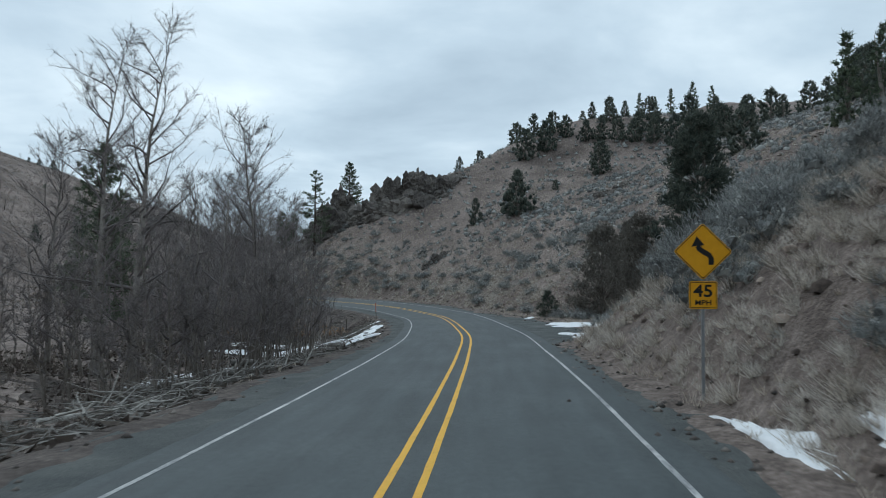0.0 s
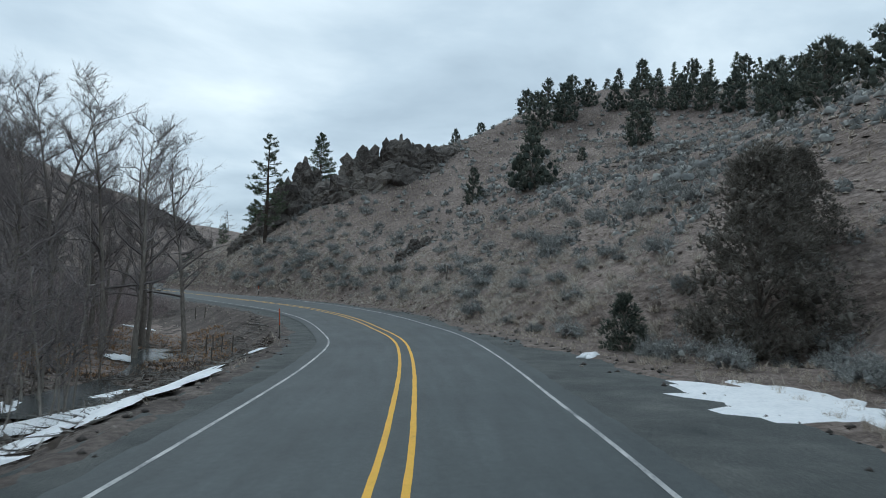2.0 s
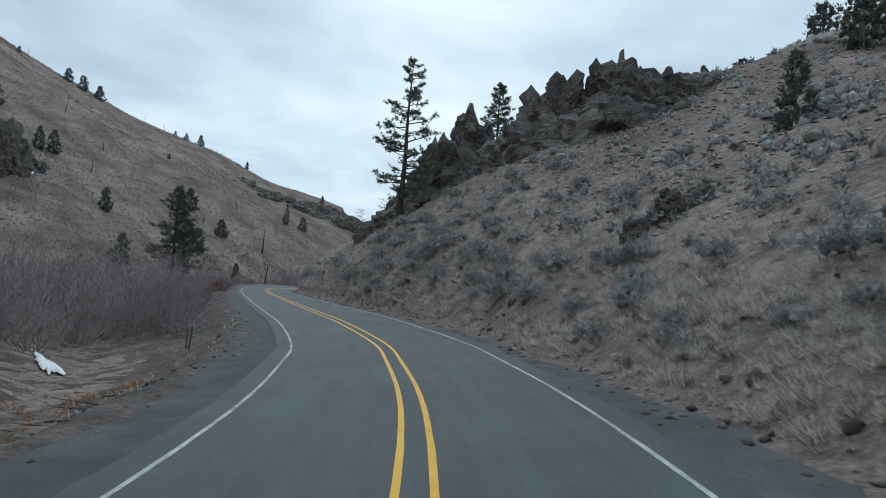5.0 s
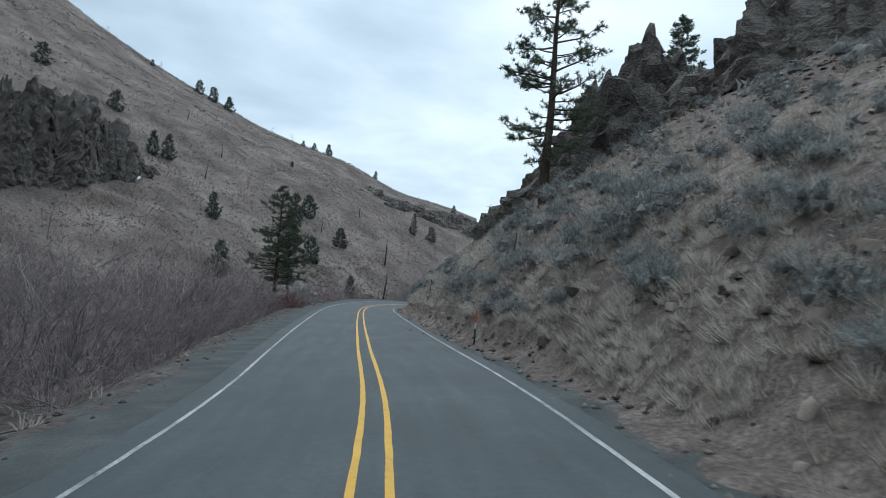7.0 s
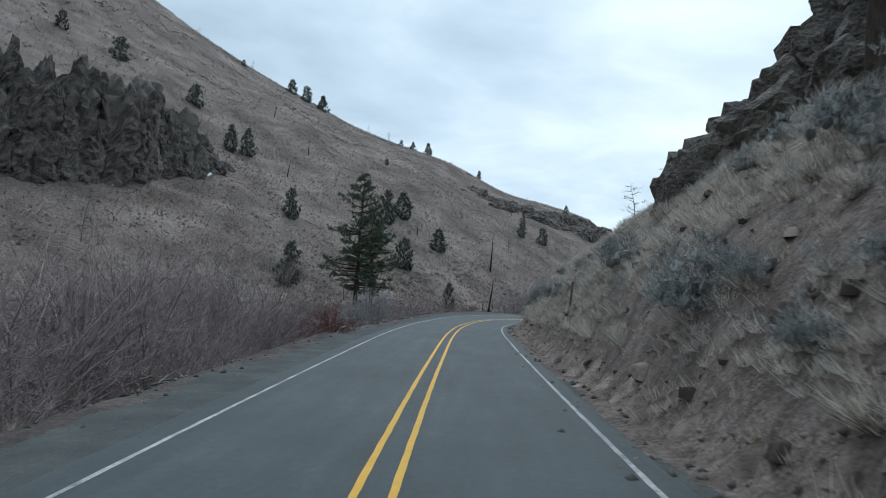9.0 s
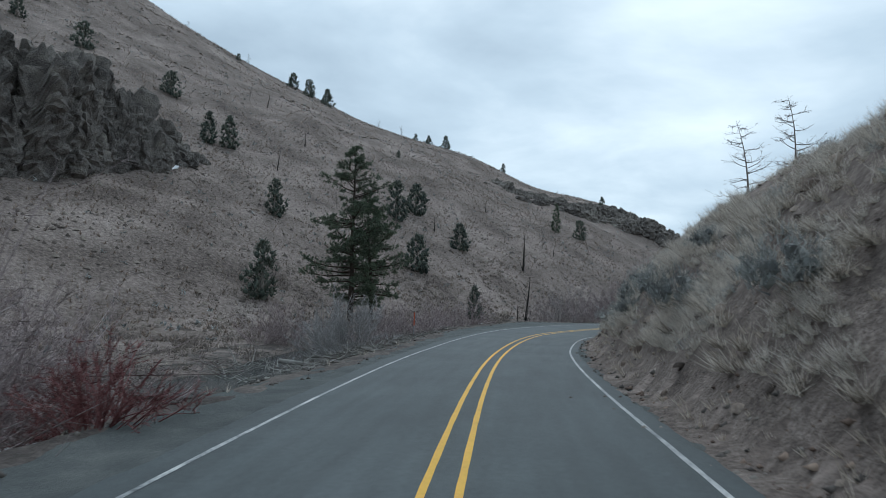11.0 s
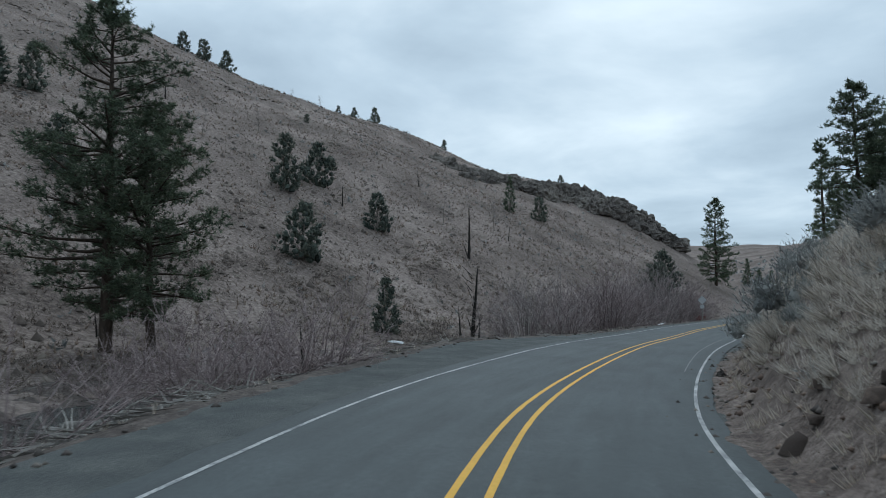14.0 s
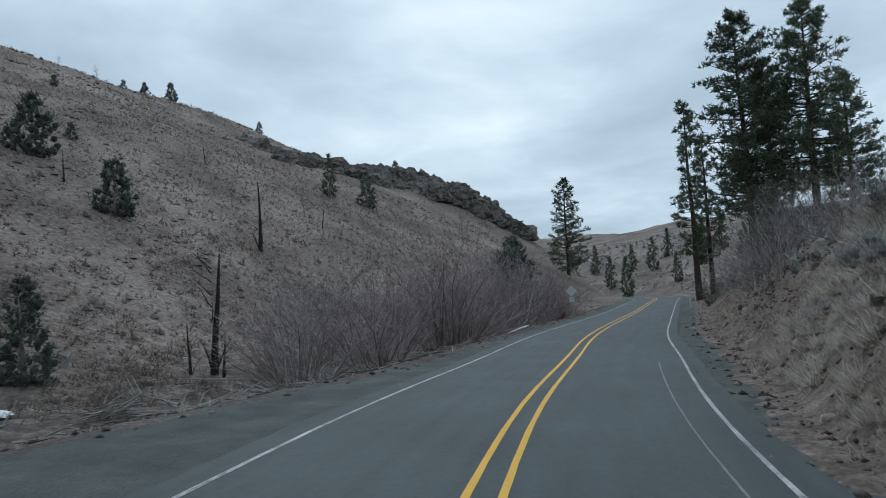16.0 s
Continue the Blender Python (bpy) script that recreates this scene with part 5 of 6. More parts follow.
tagged(new("hill_tufts", leaf_mesh("hill_tufts", v, HILLTUFT)), "small brown grass tufts on the lower hill", "grass", kind="stuff")
x, y = scatter(rs, 30000, -110, 0, 0, 330, lambda x, y, s, d: (d < -edge_left(s) - 0.1) & (d > -edge_left(s) - 16) & (rs.uniform(0, 1, x.size) < 0.4 + 0.4 * waves(x, y, 6, 25)))
mx, my = on_road(rs.uniform(74, 114, 2200), -rs.uniform(8.5, 22, 2200))
tagged(new("marsh_grass", blade_mesh("marsh_grass", blades(rs, mx, my, 7, rs.uniform(0.2, 0.45, 2200), 0.026, 1.2), RUST)), "rust-coloured grass on the flat beside the creek", "grass", kind="stuff")
tagged(new("creek_grass", blade_mesh("creek_grass", blades(rs, x, y, 7, rs.uniform(0.2, 0.5, len(x)), 0.02, 1.0), STRAW)), "flattened tan grass on the creek bank", "grass", kind="stuff")
# long flowing grass on the steep banks close to the road
ls = np.concatenate([rs.uniform(-1, 32, 2400), rs.uniform(184, 262, 5200), rs.uniform(66, 130, 3600), rs.uniform(126, 188, 4600)])
ld = np.maximum(gravel_right(ls) + 0.5, toe_right(ls) + np.interp(ls, [120, 135, 240, 250], [0, 0.9, 0.9, 0.3])) + np.abs(rs.normal(0, 4.6, ls.size))
lx, ly = on_road(ls, ld)
some = waves(lx, ly, 2.6, 93) + 0.5 * waves(lx, ly, 7, 94) > 0.0
ls, lx, ly = ls[some], lx[some], ly[some]
tagged(new("long_grass", leaf_mesh("long_grass", tufts(rs, lx, ly, 40, rs.uniform(0.20, 0.55, ls.size), 0.014, 1.1, 0.8), PALE)), "long pale dry grass hanging down the roadside bank", "grass", kind="stuff")


# big shaggy clumps that stand out of the shorter grass
cs_ = np.concatenate([rs.uniform(2, 34, 190), rs.uniform(62, 130, 300), rs.uniform(126, 186, 300), rs.uniform(184, 262, 420)])
cd_ = toe_right(cs_) + np.interp(cs_, [120, 135, 240, 250], [0.3, 0.8, 0.8, 0.4]) + np.abs(rs.normal(0, 4.4, cs_.size))
cx_, cy_ = on_road(cs_, cd_)
tagged(new("grass_clumps", leaf_mesh("grass_clumps", tufts(rs, cx_, cy_, 120, rs.uniform(0.40, 0.85, cs_.size), 0.016, 1.1, 1.0), CLUMP)), "shaggy clumps of pale dry grass on the bank", "grass", kind="stuff")
# stones that have worked loose from the bank
n = 1500
ss = np.where(rs.uniform(0, 1, n) < 0.25, rs.uniform(2, 40, n), rs.uniform(64, 285, n))
sd = np.maximum(gravel_right(ss) + 0.4, toe_right(ss)) + np.abs(rs.normal(0, 3.4, n))
sx_, sy_ = on_road(ss, sd)
sk = 0.05 + 0.24 * rs.uniform(0, 1, n) ** 3.5
stone_form = np.array([(math.cos(j * 1.2566) * r, math.sin(j * 1.2566) * r, z) for r, z in ((1.0, -0.4), (0.82, 0.45)) for j in range(5)] + [(0, 0, 0.72)])
stone_tri = np.array([q for j in range(5) for q in (j, (j + 1) % 5, 5 + (j + 1) % 5, j, 5 + (j + 1) % 5, 5 + j, 5 + j, 5 + (j + 1) % 5, 10)])
v = stone_form[None] * rs.uniform(0.6, 1.3, (n, 11, 1)) * sk[:, None, None] * rs.uniform(0.7, 1.3, (n, 1, 3)) + np.stack([sx_, sy_, land(sx_, sy_) + 0.02], axis=1)[:, None]
tagged(new("bank_stones", raw_mesh("bank_stones", v.reshape(-1, 3), 3, (stone_tri[None] + (np.arange(n) * 11)[:, None]).ravel(), BANKSTONE)), "loose brown stones lying on the bank", "stones", kind="stuff")
# small grey shrubs among the grass of the bank
bs = np.concatenate([rs.uniform(180, 262, 700), rs.uniform(60, 182, 700), rs.uniform(0, 40, 300)])
bd = toe_right(bs) + 0.9 + np.abs(rs.normal(0, 6.5, bs.size))
bx, by = on_road(bs, bd)
some = waves(bx, by, 3.4, 95) > -0.1
bx, by = bx[some], by[some]
size = rs.uniform(0.16, 0.48, len(bx))
bc = np.repeat(np.stack([bx, by, land(bx, by)], axis=1), 60, axis=0)
e, a, k = np.arcsin(rs.uniform(0, 1, len(bc))), rs.uniform(0, 6.283, len(bc)), np.repeat(size, 60)
bo = np.stack([np.cos(a) * np.cos(e), np.sin(a) * np.cos(e), 0.9 * np.sin(e)], axis=1) * (k * rs.uniform(0.45, 1.05, len(bc)))[:, None]
tagged(new("bank_sagebrush", leaf_mesh("bank_sagebrush", sprays(rs, bc + bo, bo / k[:, None] + np.array([0, 0, 0.5]), 0.15, 0.022, 1, 0.5), SAGE)), "small grey sagebrush dotted among dry grass on the bank", "sagebrush", kind="stuff")


# ---- stones, logs, snow, water ----
rs = np.random.RandomState(17)
stone = tagged(new("stone", rock_mesh("stone", 901, 0.6, 0.5, 0.34, 9, 5, 0.5, 0.3)), "rough grey stone fallen beside the road", "stone", "fallen stones")
first = True
for i in range(90):
    s = rs.choice([rs.uniform(125, 175), rs.uniform(235, 285), rs.uniform(60, 120)])
    d = float(gravel_right(s)) + (rs.uniform(-0.4, 3.0) if i % 3 else rs.uniform(2, 9))
    x, y = on_road(s, d)
    k = rs.uniform(0.25, 1.0)
    m = pose(float(x), float(y), max(level(float(x), float(y)), float(road_z(s, d)) - 0.04 if d < gravel_right(s) + 0.3 else -99) - 0.05 * k, 0, 0, rs.uniform(0, 360)) @ Matrix.Diagonal((k, k * rs.uniform(0.7, 1.2), k * rs.uniform(0.6, 1.1), 1))
    if first:
        stone.matrix_basis, first = m, False
    else:
        o = copy_thing(stone, m)
        o.matrix_basis = m
# rubble along the foot of the bank
n = 2600
s = rs.uniform(0, 300, n)
d = np.where(rs.uniform(0, 1, n) < 0.7, gravel_right(s) + rs.normal(0.15, 0.6, n), -edge_left(s) - rs.uniform(-0.6, 1.6, n))
x, y = on_road(s, d)
z = np.maximum(land(x, y), np.where((d > -edge_left(s) - 0.3) & (d < gravel_right(s) + 0.3), road_z(s, d) - 0.035, -99))
k = rs.uniform(0.03, 0.13, n)
octa = np.array([(1, 0, 0), (0, 1, 0), (-1, 0, 0), (0, -1, 0), (0, 0, 0.75), (0, 0, -0.5)])
v = (octa[None] * k[:, None, None] * rs.uniform(0.6, 1.3, (n, 6, 1)) + np.stack([x, y, z], axis=1)[:, None]).reshape(-1, 3)
tri = np.array([(0, 1, 4), (1, 2, 4), (2, 3, 4), (3, 0, 4), (1, 0, 5), (2, 1, 5), (3, 2, 5), (0, 3, 5)])
STONES = material("loose_stones", [(0.25, (0.05, 0.045, 0.042)), (0.5, (0.12, 0.105, 0.095)), (0.75, (0.24, 0.215, 0.19))], 0.5, 6.0, 0.95, 0.4, 20, 0.2, island=0.5)
tagged(new("rubble", raw_mesh("rubble", v, 3, (tri[None] + (np.arange(n) * 6)[:, None, None]).ravel(), STONES)), "small loose stones scattered along the shoulders", "stones", kind="stuff")

# dark broken scree at the foot of the cut and on the slope past the bend
n = 9500
s = np.where(rs.uniform(0, 1, n) < 0.18, rs.uniform(134, 240, n), rs.uniform(236, 305, n))
d = gravel_right(s) + np.where(s < 238, np.abs(rs.normal(0, 0.8, n)), np.abs(rs.normal(0, 3.2, n)) + 0.2)
x, y = on_road(s, d)
z = np.maximum(land(x, y), np.where(d < gravel_right(s) + 5.6, road_z(s, d) - 0.03, -99))
k = 0.02 + 0.10 * rs.uniform(0, 1, n) ** 4
v = (octa[None] * k[:, None, None] * rs.uniform(0.55, 1.4, (n, 6, 1)) + np.stack([x, y, z], axis=1)[:, None]).reshape(-1, 3)
SCREE = material("rusty_dark_scree", [(0.25, (0.068, 0.048, 0.040)), (0.5, (0.165, 0.118, 0.095)), (0.75, (0.31, 0.235, 0.185))], 0.5, 6.0, 0.95, 0.4, 20, 0.2, island=0.5)
tagged(new("scree", raw_mesh("scree", v, 3, (tri[None] + (np.arange(n) * 6)[:, None, None]).ravel(), SCREE)), "rusty dark broken rock at the foot of the slope", "scree", kind="stuff")

DEADWOOD = material("weathered_dead_wood", [(0.28, (0.12, 0.112, 0.103)), (0.5, (0.26, 0.245, 0.225)), (0.72, (0.44, 0.42, 0.385))], 1.2, 10.0, 0.9, 0.6, 14, 0.2, stretch=(1, 1, 1), obj=0.25)
CHAR = material("charred_wood", [(0.3, (0.012, 0.011, 0.011)), (0.5, (0.03, 0.027, 0.025)), (0.75, (0.075, 0.07, 0.065))], 1.5, 10.0, 0.9, 0.8, 12, 0.2)


def make_log(seed, ln, r, label):
    g = np.random.RandomState(seed)
    w = Wood()
    w.tube(bend(g, (-ln / 2, 0, 0), (1, 0, 0), ln, 6, 0.05), r, r * 0.45, 7)
    root = tagged(new("fallen_log", w.mesh("fallen_log", DEADWOOD)), label, "log", "fallen logs")
    for i in range(5):
        b = Wood()
        x = g.uniform(-0.4, 0.45) * ln
        b.tube(bend(g, (x, 0, 0), (0.5, g.uniform(-1, 1), g.uniform(0.1, 1)), ln * g.uniform(0.12, 0.3), 3, 0.12), r * 0.4, 0.01, 4)
        part("branch_stub", b.mesh("branch_stub", DEADWOOD), root)
    return root


logs = [make_log(1, 4.2, 0.10, "weathered grey fallen log on the creek bank"), make_log(2, 3.0, 0.07, "thin grey fallen branch on the creek bank"), make_log(3, 5.5, 0.14, "long pale fallen log with broken branches")]
spot = [(24, -7.0, 25), (25.5, -7.6, 40), (26.5, -7.2, 30), (22.5, -8.2, 60), (29, -7.2, 20), (31, -7.5, 28), (34, -7.2, 15), (21, -7.4, 80), (20, -9, 10), (37, -8, 50), (43, -7.0, 30), (27.5, -8.8, 100), (23.5, -9.4, 140), (33, -9.5, 70),
        (203, -10, 20), (206, -9, 60), (204, -13, 5), (207.5, -7.6, 95), (199, -9.5, 75), (208, -14.5, 12), (223, -9.5, 8), (224, -11, 25), (222, -12, 160), (226, -9.2, 50), (257.5, -11, 10), (260, -12.5, 35), (263, -11.8, 170), (266, -13, 20), (251, -14, 75), (209, -11, 100), (201, -12, 150), (212, -9.5, 30), (216, -11, 75), (225, -10.5, 40), (229, -13, 10), (258, -15.5, 20), (261, -17, 160), (256, -14, 60), (264, -13.5, 100), (254, -18, 5), (268, -12, 45), (90, -15, 30), (93, -17, 90)]
for i, (s, d, turn) in enumerate(spot):
    x, y = (float(q) for q in on_road(s, d))
    m = pose(x, y, level(x, y) + 0.08, 0, rs.uniform(-9, 3), turn)
    if i < 3:
        logs[i].matrix_basis = m
    else:
        copy_thing(logs[i % 3], m)


def brush_pile(s, d, seed):
    """A tangle of broken grey branches."""
    g = np.random.RandomState(seed)
    w = Wood()
    for i in range(34):
        a = g.uniform(0, 6.283)
        w.tube(bend(g, (g.normal(0, 0.9), g.normal(0, 0.7), g.uniform(0, 0.4)), (math.cos(a), math.sin(a), g.uniform(-0.15, 0.45)), g.uniform(0.7, 2.2), 4, 0.16), g.uniform(0.012, 0.045), 0.006, 4)
    o = tagged(new("brush_pile", w.mesh("brush_pile", DEADWOOD)), "tangled pile of grey broken branches on the bank", "brush pile", "brush piles", "stuff")
    x, y = (float(q) for q in on_road(s, d))
    o.location = (x, y, level(x, y))


for i, (s, d) in enumerate(((17, -7.4), (20, -7.8), (24, -8.6), (30, -8.2), (35, -7.6), (40, -7.6), (46, -8), (200, -9.4), (202.5, -11.5), (206.5, -11), (203.5, -8), (223, -10.5), (198, -12), (200.5, -14), (204.5, -13.5), (208, -8.4), (209.5, -10.2), (201.5, -8), (225, -9), (227.5, -11), (259, -11.5), (261, -14), (265, -11), (253, -13), (270, -12), (205, -8.4), (210, -8.6), (213, -7.8), (262, -12.6), (257, -16.5), (268, -10.5), (276, -9.5), (288, -9), (130, -8.2), (160, -8), (96, -14))):
    brush_pile(s, d, 300 + i)


# low dark twiggy brush over the creek flat
g = np.random.RandomState(78)
fs = np.concatenate([g.uniform(186, 300, 3400), g.uniform(10, 80, 900)])
fd = -edge_left(fs) - 1.5 - g.uniform(0, 1, fs.size) ** 0.8 * np.where(fs > 100, 34, 16)
fx, fy = on_road(fs, fd)
keep = waves(fx, fy, 6, 91) > -0.35
fx, fy = fx[keep], fy[keep]
fc = np.repeat(np.stack([fx, fy, land(fx, fy)], axis=1), 14, axis=0) + g.normal(0, 0.28, (len(fx) * 14, 3)) * np.array([1, 1, 0.15])
tagged(new("flat_brush", leaf_mesh("flat_brush", sprays(g, fc, np.tile([0, 0, 0.9], (len(fc), 1)), 0.55, 0.022, 2, 0.7), DRYBRUSH)), "low dark leafless brush covering the creek flat", "brush", kind="stuff")

# broken sticks and litter on the creek flat
g = np.random.RandomState(77)
ts = np.concatenate([g.uniform(12, 72, 2600), g.uniform(192, 222, 2200), g.uniform(222, 275, 1500), g.uniform(84, 100, 400)])
td = -edge_left(ts) - 0.8 - np.abs(g.normal(0, 5.0, ts.size))
tx, ty = on_road(ts, td)
a = g.uniform(0, 6.283, ts.size)
v = sprays(g, np.stack([tx, ty, land(tx, ty) + 0.12], axis=1), np.stack([np.cos(a), np.sin(a), g.uniform(-0.02, 0.22, ts.size)], axis=1), 1.1, 0.055, 1, 0.05)
tagged(new("fallen_sticks", leaf_mesh("fallen_sticks", v, DEADWOOD)), "broken grey sticks littering the creek flat", "sticks", kind="stuff")
lx = g.uniform(0, 1, 9000)
ls, ld = 10 + 70 * lx, -edge_left(10 + 70 * lx) - g.uniform(0.8, 22, 9000)
lx, ly = on_road(ls, ld)
tagged(new("leaf_litter", leaf_mesh("leaf_litter", sprays(g, np.stack([lx, ly, land(lx, ly) + 0.03], axis=1), np.tile([0.3, 0.3, 0.25], (9000, 1)), 0.30, 0.20, 1, 1.0), DRYBRUSH)), "dark fallen leaves and bark under the thicket", "litter", kind="stuff")


def make_snag(seed, h, label, arms=5, mat=None):
    g = np.random.RandomState(seed)
    w = Wood()
    w.tube(bend(g, (0, 0, -0.3), (0.03, 0, 1), h, 7, 0.03), 0.02 * h + 0.09, 0.04, 8)
    root = tagged(new("snag", w.mesh("snag", mat or CHAR)), label, "dead trunk", "burnt snags")
    for i in range(arms):
        b = Wood()
        a = g.uniform(0, 6.283)
        z = h * g.uniform(0.1, 0.9) if i > 2 else 0.1
        out = 0.35 if i <= 2 else 0.7
        b.tube(bend(g, (0, 0, z), (math.cos(a) * out, math.sin(a) * out, 1.0 if i <= 2 else 0.7), h * (0.32 if i <= 2 else 0.2), 4, 0.12), 0.07 if i <= 2 else 0.035, 0.012, 5)
        part("broken_limb", b.mesh("broken_limb", mat or CHAR), root)
    return root


burnt = make_snag(1, 6.2, "charred split tree trunk standing at the creek bank", 12)
settle(burnt, -96.6, 247.4, 0, 1.1)
place(burnt, -95.7, 247.0, 70, 0.45, "short charred stump beside a burnt trunk")
place(burnt, -97.4, 246.6, 160, 0.5, "short charred stump beside a burnt trunk")
place(burnt, -85.0, 214.0, 200, 0.45, "short charred stump on the creek bank")
tall_snag = make_snag(2, 8.0, "tall charred dead trunk on the bare hill", 8)
settle(tall_snag, -117.5, 281)
for x, y, size in ((-104.5, 216, 0.3), (-152, 244, 0.55), (-165, 262, 0.5), (-187, 268, 0.5), (-131, 268, 0.45), (-121, 300, 0.4), (-141, 301, 0.4)):
    place(tall_snag, x, y, x * 11, size)


def snow_patch(cx, cy, rx, ry, turn, seed, label, on_gravel=False):
    """A thin, ragged-edged patch of old snow that lies on the ground."""
    g = np.random.RandomState(seed)
    rings, sides = 7, 60
    ph = g.uniform(0, 6.283, 6)
    verts, faces = [], []
    ct, st = math.cos(radians(turn)), math.sin(radians(turn))
    us, vs, hs = [cx], [cy], [0.11]
    for i in range(1, rings + 1):
        u = i / rings
        for j in range(sides):
            a = 2 * math.pi * j / sides
            k = 1 + 0.26 * math.sin(2 * a + ph[0]) + 0.22 * math.sin(3 * a + ph[1]) + 0.12 * math.sin(5 * a + ph[2]) + 0.13 * math.sin(9 * a + ph[3]) + 0.10 * math.sin(14 * a + ph[4]) + 0.08 * math.sin(23 * a + ph[5])
            px, py = math.cos(a) * rx * u * k, math.sin(a) * ry * u * k
            us.append(cx + px * ct - py * st)
            vs.append(cy + px * st + py * ct)
            hs.append(0.10 * (1 - u ** 3) - (0.05 if i == rings else 0))
    us, vs = np.array(us), np.array(vs)
    s, d = nearest(us, vs)
    z = np.maximum(land(us, vs) + np.where(d < 0, 0.18, 0.0), np.where((d > -edge_left(s) - 0.3) & (d < gravel_right(s) + 0.3), road_z(s, d) - 0.035, -99)) + np.array(hs)
    verts = list(zip(us.tolist(), vs.tolist(), z.tolist()))
    for j in range(sides):
        faces.append((0, 1 + j, 1 + (j + 1) % sides))
    for i in range(rings - 1):
        for j in range(sides):
            q, k = (j + 1) % sides, 1 + i * sides
            faces.append((k + j, k + sides + j, k + sides + q, k + q))
    tagged(new("snow_patch", mesh_of("snow_patch", verts, faces, SNOW)), label, "snow", "snow patches")


for i, (x, y, rx, ry, turn) in enumerate(((5.15, 11.0, 2.3, 0.24, 88), (5.6, 8.0, 1.5, 0.30, 84), (10.3, 48.9, 4.4, 2.2, 112), (7.4, 39.9, 1.7, 0.42, 110), (14.9, 50.2, 1.7, 0.55, 120), (7.4, 60.2, 0.8, 0.3, 60), (7.2, 37.2, 0.7, 0.22, 100))):
    snow_patch(x, y, rx, ry, turn, 500 + i, "thin ragged patch of old snow on the gravel turnout")
for i, (s, d, rx, ry) in enumerate(((52.0, -6.9, 5.2, 1.25), (41.0, -6.0, 3.0, 0.35), (54.0, -10.6, 3.2, 1.6), (60, -14.5, 4.5, 1.4), (50, -14.0, 3.4, 1.3), (66, -8.2, 2.2, 0.8), (34, -12, 1.8, 0.6), (30, -13, 1.4, 0.4), (197.6, -9.4, 1.5, 0.6), (200, -10.2, 0.6, 0.3), (256, -19.5, 0.7, 0.3), (88, -16, 1.6, 0.6), (292, -8.3, 1.8, 0.4), (121, -14.5, 3.0, 0.4), (180, -10, 1.6, 0.4), (176, -12, 1.2, 0.4))):
    x, y = (float(q) for q in on_road(s, d))
    snow_patch(x, y, rx, ry, 90 - 10 * i, 520 + i, "ragged patch of old snow among the bare stems")
for i, (x, y) in enumerate(((-148.5, 222.5), (-150.5, 225), (-145, 217.5))):
    snow_patch(x, y, 1.6, 0.35, 120, 560 + i, "thin strip of snow below the cliff")

WATER = material("creek_water", [(0.3, (0.030, 0.040, 0.042)), (0.5, (0.055, 0.066, 0.068)), (0.7, (0.10, 0.115, 0.12))], 0.8, 6.0, 0.12, 0.35, 5.0, 0.5, dist=0.05)
for s0, s1 in ((58, 94), (192, 262)):
    ss = np.arange(s0, s1, 1.0)
    off = edge_left(ss) + 8.5 + 2.0 * waves(ss, ss * 0, 40, 6)
    off = np.where(ss < 100, off - 3.5 * np.exp(-((ss - 78) / 14) ** 2), off)
    verts, faces = [], []
    for k, (s, o) in enumerate(zip(ss, off)):
        for w in (-2.1, 0, 2.1):
            x, y = on_road(s, -o + w)
            verts.append((float(x), float(y), float(road_level(s) - np.interp(s, [30, 60, 85, 130, 200, 260], [1.0, 1.5, 2.0, 1.9, 1.5, 1.2])) - (0.48 if s < 140 else 0.22) + 0.4 * math.tan(radians(float(-road_bank(s)))) * -7))
        if k:
            for j in (0, 1):
                q = 3 * (k - 1) + j
                faces.append((q, q + 1, q + 4, q + 3))
    tagged(new("creek", mesh_of("creek", verts, faces, WATER)), "shallow grey creek water below the road", "water", kind="structure")

# ---- signs and posts ----
SIGN_YELLOW = material("sign_yellow", [(0.3, (0.72, 0.33, 0.008)), (0.6, (0.80, 0.38, 0.012))], 1.0, 8.0, 0.45, 0.0)
SIGN_BLACK = material("sign_black", [(0.3, (0.012, 0.012, 0.012)), (0.7, (0.02, 0.02, 0.02))], 2.0, 8.0, 0.5, 0.0)
STEEL = material("galvanised_steel", [(0.3, (0.24, 0.25, 0.26)), (0.7, (0.36, 0.37, 0.38))], 3.0, 20.0, 0.5, 0.1, 40, 0.5, metal=0.6)
ORANGE = material("faded_orange_plastic", [(0.3, (0.52, 0.085, 0.03)), (0.7, (0.66, 0.14, 0.06))], 2.0, 10.0, 0.5, 0.0)
PLATE = material("white_reflector", [(0.3, (0.62, 0.63, 0.63)), (0.7, (0.75, 0.75, 0.74))], 2.0, 10.0, 0.4, 0.0)
WOODPOST = material("grey_wood_post", [(0.3, (0.07, 0.06, 0.05)), (0.7, (0.17, 0.15, 0.13))], 2.0, 12.0, 0.9, 0.5, 20)


def box(bm, sx, sy, sz, m=Matrix(), bevel=0.0):
    r = bmesh.ops.create_cube(bm, size=1.0, matrix=m @ Matrix.Diagonal((sx, sy, sz, 1)))
    if bevel:
        bmesh.ops.bevel(bm, geom=[e for e in bm.edges if all(v in r["verts"] for v in e.verts)], offset=bevel, segments=2, affect="EDGES")


def done(name, bm, mat, parent=None, label=""):
    me = bpy.data.meshes.new(name)
    bm.to_mesh(me)
    bm.free()
    me.materials.append(mat)
    o = new(name, me)
    if parent:
        o.parent = parent
    return tagged(o, label) if label else o


